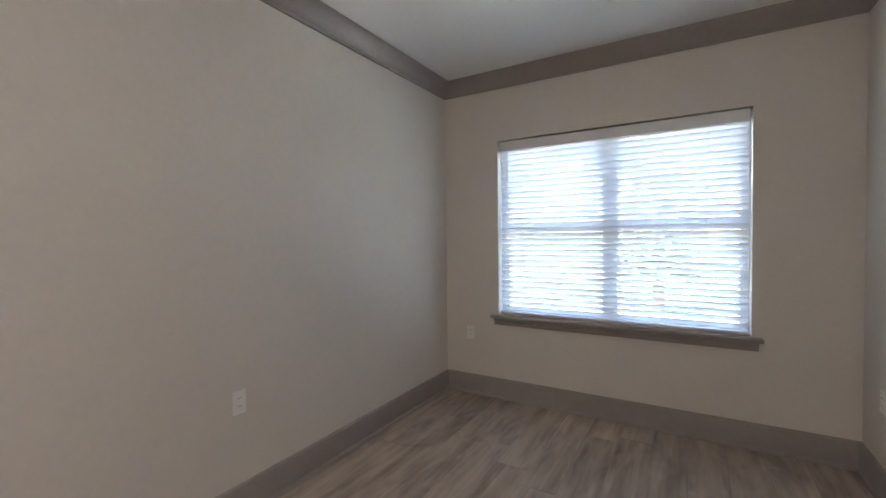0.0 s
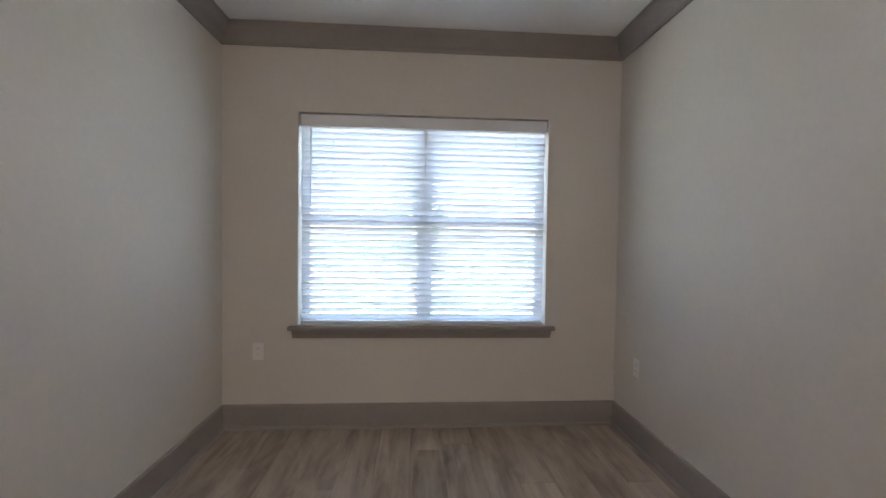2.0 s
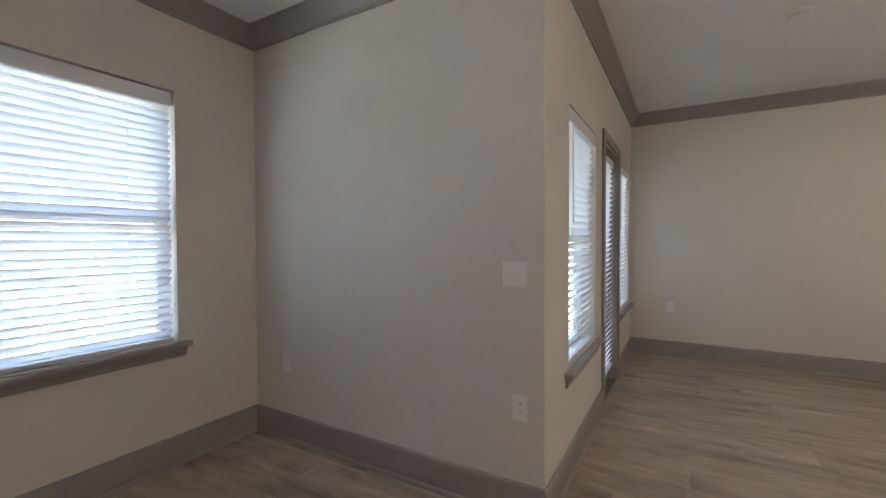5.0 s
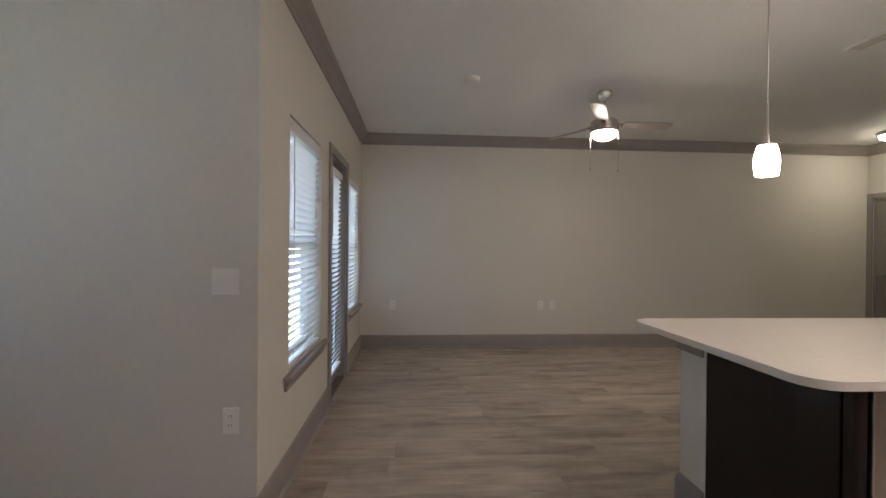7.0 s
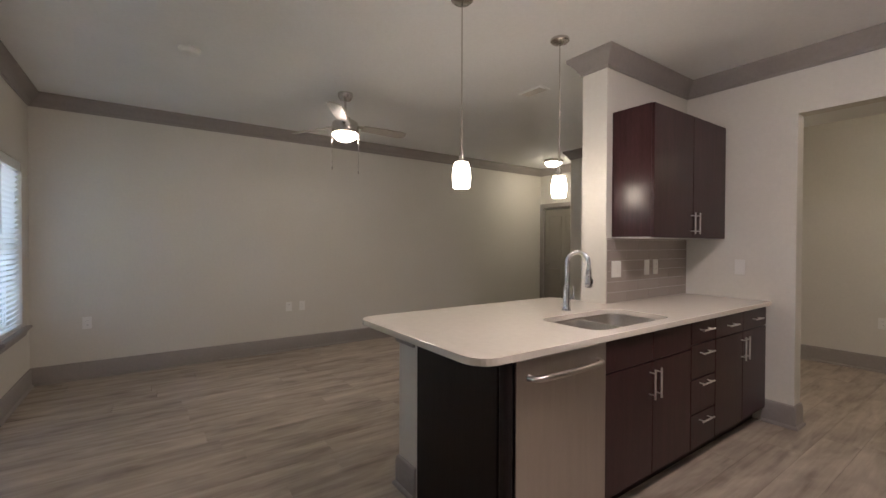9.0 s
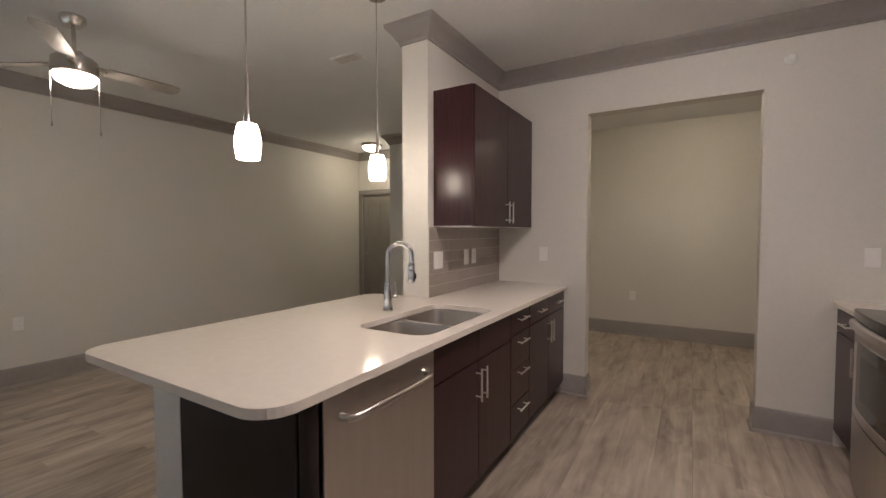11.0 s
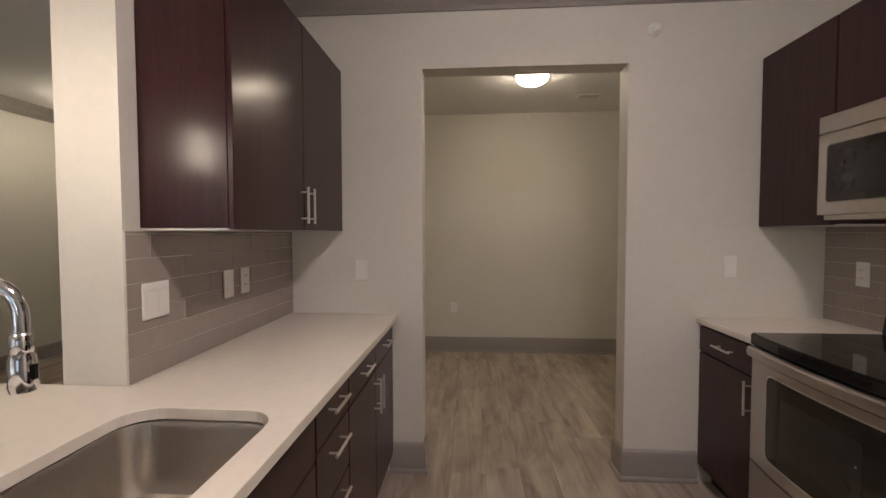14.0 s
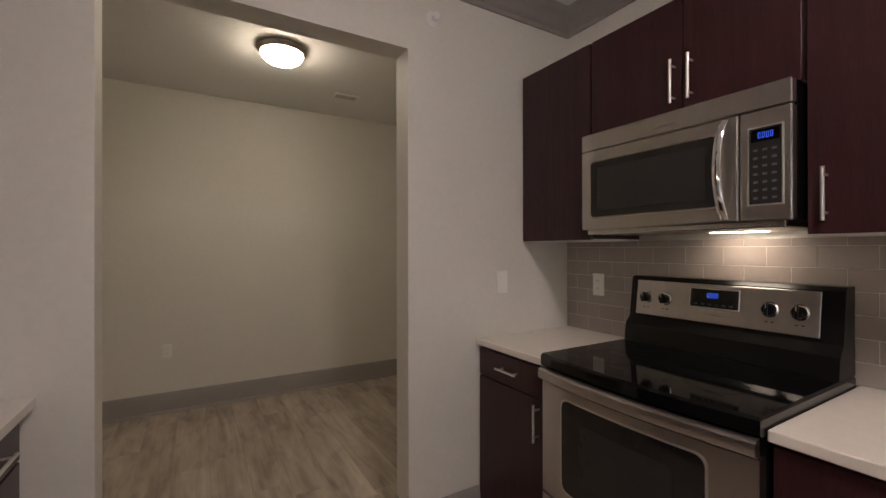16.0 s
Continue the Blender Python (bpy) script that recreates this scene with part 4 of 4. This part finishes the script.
for kx in (-0.276, -0.189, 0.195, 0.282):
    bm = bmesh.new()
    lathe(bm, kx, 0.005, [(0.028, 0.0042), (0.028, 0.008), (0.024, 0.0105), (0.02, 0.0107)], 24)
    kb = part("knob", on_guard(bm), CHROME, bg, "round burner knob on a bright collar", True)
    bm = bmesh.new()
    lathe(bm, kx, 0.005, [(0.0215, 0.0109), (0.02, 0.028), (0.016, 0.032), (0.006, 0.0325)], 22)
    box(bm, kx - 0.0045, kx + 0.0045, -0.017, 0.027, 0.030, 0.041, 0.0012)
    part("grip", on_guard(bm), BLACK, kb, "black grip", True)
    part("pointer", on_guard(box(bmesh.new(), kx - 0.001, kx + 0.001, 0.008, 0.026, 0.0412, 0.0418)), PULL, kb)
for kx in (-0.276, -0.189, 0.195, 0.282):
    for dx in (-0.014, 0.004):
        part("marking", on_guard(box(bmesh.new(), kx + dx, kx + dx + 0.009, -0.041, -0.037, 0.0042, 0.0046)), SLOT, bg)
part("brand_mark", on_guard(box(bmesh.new(), -0.035, 0.045, -0.045, -0.038, 0.0042, 0.0046)), NICKEL, bg)

# microwave
mw = thing("microwave", (-1.34, (RY0 + RY1) / 2, 1.443), "stainless over-the-range microwave oven under the cabinets", "microwave")
M0, M1, MF = -2.390, -1.640, -1.127
part("body", boxes((WX + 0.004, -1.162, M0 + 0.001, M1 - 0.001, 1.447, 1.852)), BLACK, mw, "black microwave casing")
part("top_grille", box(bmesh.new(), -1.161, MF, M0, M1, 1.782, 1.853, 0.004), STEEL, mw, "stainless top strip")
part("brand_plate", boxes((MF + 0.0005, MF + 0.001, yc - 0.06, yc + 0.01, 1.806, 1.817)), NICKEL, mw)
md_ = part("door", box(bmesh.new(), -1.161, MF, M0, -1.778, 1.446, 1.779, 0.004), STEEL, mw, "stainless microwave door")
bm = bmesh.new()
loft(bm, [[(x, a, b) for a, b, _ in rounded(-2.345, -1.832, 1.492, 1.735, 0.02, 0)] for x in (MF + 0.0006, MF + 0.003)], True, True)
part("window_bezel", bm, NICKEL, md_)
bm = bmesh.new()
loft(bm, [[(x, a, b) for a, b, _ in rounded(-2.338, -1.838, 1.498, 1.729, 0.016, 0)] for x in (MF + 0.0032, MF + 0.0045)], True, True)
part("window", bm, OVENGLASS, md_, "dark door window")
part("window_screen", box(bmesh.new(), MF + 0.0047, MF + 0.0052, -2.305, -1.872, 1.525, 1.702, 0.0002), KEYPAD, md_, "perforated grey screen")
bm = bmesh.new()
loft(bm, [[(MF + o + ox, -1.812 - s + oy, z) for ox, oy in ((0.0, -0.012), (0.007, -0.012), (0.012, -0.006), (0.012, 0.006), (0.007, 0.012), (0.0, 0.012))] for z, o, s in [(1.455 + 0.315 * k / 14, 0.004 + 0.036 * math.sin(math.pi * k / 14) ** 0.6, 0.008 * math.sin(math.pi * k / 14)) for k in range(15)]], True, True)
part("handle", bm, CHROME, md_, "bowed flat stainless handle", True)
cp = part("control_panel", box(bmesh.new(), -1.161, MF, -1.774, M1, 1.446, 1.779, 0.004), STEEL, mw, "stainless control panel")
part("keypad_bezel", box(bmesh.new(), MF + 0.0004, MF + 0.0022, -1.751, -1.658, 1.491, 1.729, 0.0008), PULL, cp, "bright keypad bezel")
part("keypad", box(bmesh.new(), MF + 0.0024, MF + 0.0036, -1.746, -1.663, 1.496, 1.724, 0.0005), KEYPAD, cp, "dark grey touch keypad")
part("clock_display", box(bmesh.new(), MF + 0.0038, MF + 0.0046, -1.740, -1.667, 1.683, 1.719, 0.0003), BLACKGLASS, cp, "black clock display")
for k in range(4):
    d = -1.722 + k * 0.0105
    part("digit", boxes((MF + 0.0048, MF + 0.0051, d, d + 0.0016, 1.692, 1.710), (MF + 0.0048, MF + 0.0051, d + 0.0052, d + 0.0068, 1.692, 1.710), (MF + 0.0048, MF + 0.0051, d + 0.0016, d + 0.0052, 1.7084, 1.710), (MF + 0.0048, MF + 0.0051, d + 0.0016, d + 0.0052, 1.692, 1.6936)), BLUE, cp, "glowing blue digit")
for row in range(7):
    for c in range(3):
        part("key", boxes((MF + 0.0038, MF + 0.0042, -1.735 + c * 0.024, -1.723 + c * 0.024, 1.510 + row * 0.024, 1.517 + row * 0.024)), KEYPRINT, cp)
part("vent_base", box(bmesh.new(), WX + 0.03, -1.14, M0 + 0.02, M1 - 0.02, 1.425, 1.4465, 0.003), NICKEL, mw, "grey underside with lamp")
part("hood_lamp", boxes((-1.47, -1.42, yc - 0.02, yc + 0.16, 1.4238, 1.4248)), HOODLAMP, mw, "lit hood lamp lens")


# ---- outdoors ----
structure("ground", boxes((-300, 300, -300, 300, -0.6, -0.25)), GRASS, "mown green lawn outside the windows")
structure("pavement", boxes((-40, 40, 6.4, 8.6, -0.249, -0.237)), ASPHALT, "pale concrete footpath across the lawn")
structure("road", boxes((-120, 120, 17, 23, -0.249, -0.235)), ASPHALT, "pale concrete road beyond the lawn")


def tree(x, y, h, r, seed):
    rnd = random.Random(seed)
    ob = thing("tree", (x, y, -0.25), "leafy green tree on the lawn", "tree", "trees outside")
    bm = bmesh.new()
    tube(bm, [(x, y, -0.26), (x + 0.03, y, h * 0.3), (x, y + 0.03, h * 0.6), (x, y, h * 0.93)], [0.13, 0.1, 0.06, 0.015], 10)
    for k in range(16):
        a, z = rnd.uniform(0, 6.28), h * rnd.uniform(0.2, 0.8)
        l = r * (1.05 - z / h) * 0.9
        tube(bm, [(x, y, z), (x + l * 0.5 * math.cos(a), y + l * 0.5 * math.sin(a), z + 0.15 * l), (x + l * math.cos(a), y + l * math.sin(a), z + 0.4 * l)], [0.035, 0.022, 0.008], 6)
    part("trunk", bm, BARK, ob)
    vs, fs = [], []
    while len(fs) < 4500:
        z = rnd.uniform(0.12, 1.0)
        rr = r * (1.08 - z) ** 0.8 * (0.75 + 0.4 * noise.noise((z * 7, rnd.random() * 0.2, seed)))
        a, q = rnd.uniform(0, 6.283), math.sqrt(rnd.uniform(0.1, 1))
        c = Vector((x + rr * q * math.cos(a), y + rr * q * math.sin(a), z * h))
        if noise.noise(c * 1.4) < -0.12:
            continue
        s = rnd.uniform(0.05, 0.11)
        u = Vector((rnd.gauss(0, 1), rnd.gauss(0, 1), rnd.gauss(0, 1))).normalized()
        w = u.orthogonal().normalized()
        n0 = len(vs)
        vs += [c - u * s, c + w * s * 0.45, c + u * s, c - w * s * 0.45]
        fs.append((n0, n0 + 1, n0 + 2, n0 + 3))
    me = bpy.data.meshes.new("crown")
    me.from_pydata([tuple(v) for v in vs], [], fs)
    me.materials.append(LEAF)
    cr = new("crown", me)
    cr.parent = ob
    cr.matrix_parent_inverse = Matrix.Translation(-BASE[ob.name])


tree(0.05, 10.5, 3.9, 1.4, 3)
tree(-9.0, 27.0, 6.5, 2.6, 5)
tree(9.5, 28.0, 6.0, 2.6, 8)
sg = thing("road_sign", (6.0, 14.0, -0.25), "red octagonal road sign on a post", "sign")
bm = bmesh.new()
tube(bm, [(6, 14.05, -0.26), (6, 14.05, 1.9)], 0.03, 8)
part("post", bm, NICKEL, sg)
bm = bmesh.new()
loft(bm, [[(6 + 0.38 * math.cos(radians(22.5 + 45 * k)), yy, 1.7 + 0.38 * math.sin(radians(22.5 + 45 * k))) for k in range(8)] for yy in (14.0, 14.015)], True, True)
part("sign_plate", bm, RED, sg)


# ---- pieces: tiles and planks ----
def piece_mesh(cache, key, make):
    if key not in cache:
        cache[key] = make()
    return cache[key]


def tiles(name, x, out, y0, y1, z0, z1, label, tw=0.1525):
    back = structure(name, boxes((x, x + out * 0.0068, y0, y1, z0, z1)), GROUT, label, "backsplash")
    cache, th, g = {}, 0.0762, 0.0028
    row, z = 0, z0
    while z < z1 - 0.01:
        zz = min(z + th, z1)
        y = y0 - (tw / 2 if row % 2 else 0)
        while y < y1 - 0.004:
            a, b = max(y, y0), min(y + tw, y1)
            if b - a > 0.012:
                w, h = round(b - a - g, 4), round(zz - z - g, 4)
                me = piece_mesh(cache, (w, h), lambda: mesh_of("tile", box(bmesh.new(), 0, 0.0045, -w / 2, w / 2, -h / 2, h / 2, 0.0009), TILE))
                t = new("tile", me)
                t.parent = back
                t.location = (x + out * 0.004 - (0 if out > 0 else 0.0045), (a + b) / 2, (z + zz) / 2)
            y += tw
        z += th
        row += 1


tiles("wall_backsplash_peninsula", PX0, -1, SY, PY, 0.9145, 1.382, "taupe glazed subway tile backsplash", 0.305)
tiles("wall_backsplash_range", WX, 1, SY, -0.75, 0.9145, 1.402, "taupe glazed subway tile backsplash behind the range")


def planks(x0, x1, y0, y1, floor_ob, seed, cache={}):
    rnd = random.Random(seed)
    pw, pl, x, row = 0.2, 1.3, x0, 0
    while x < x1 - 0.01:
        xb = min(x + pw, x1)
        y = y0 - rnd.uniform(0.1, 1.2)
        while y < y1:
            a, b = max(y, y0), min(y + pl, y1)
            if b - a > 0.03:
                w, l = round(xb - x - 0.0012, 3), round(b - a - 0.0012, 2)
                me = piece_mesh(cache, (w, l), lambda: mesh_of("plank", box(bmesh.new(), -w / 2, w / 2, -l / 2, l / 2, -0.006, 0.0, 0.0008), FLOOR))
                p = new("plank", me)
                p.parent = floor_ob
                p.location = ((x + xb) / 2, (a + b) / 2, 0.0)
            y += pl
        x += pw


FL = bpy.data.objects["floor"]
planks(WX, PX1, HY0, NY, FL, 1)
planks(PX1, LEX, FY0, LNY, FL, 2)
planks(HX0, WX, HY0, HY1, FL, 3)
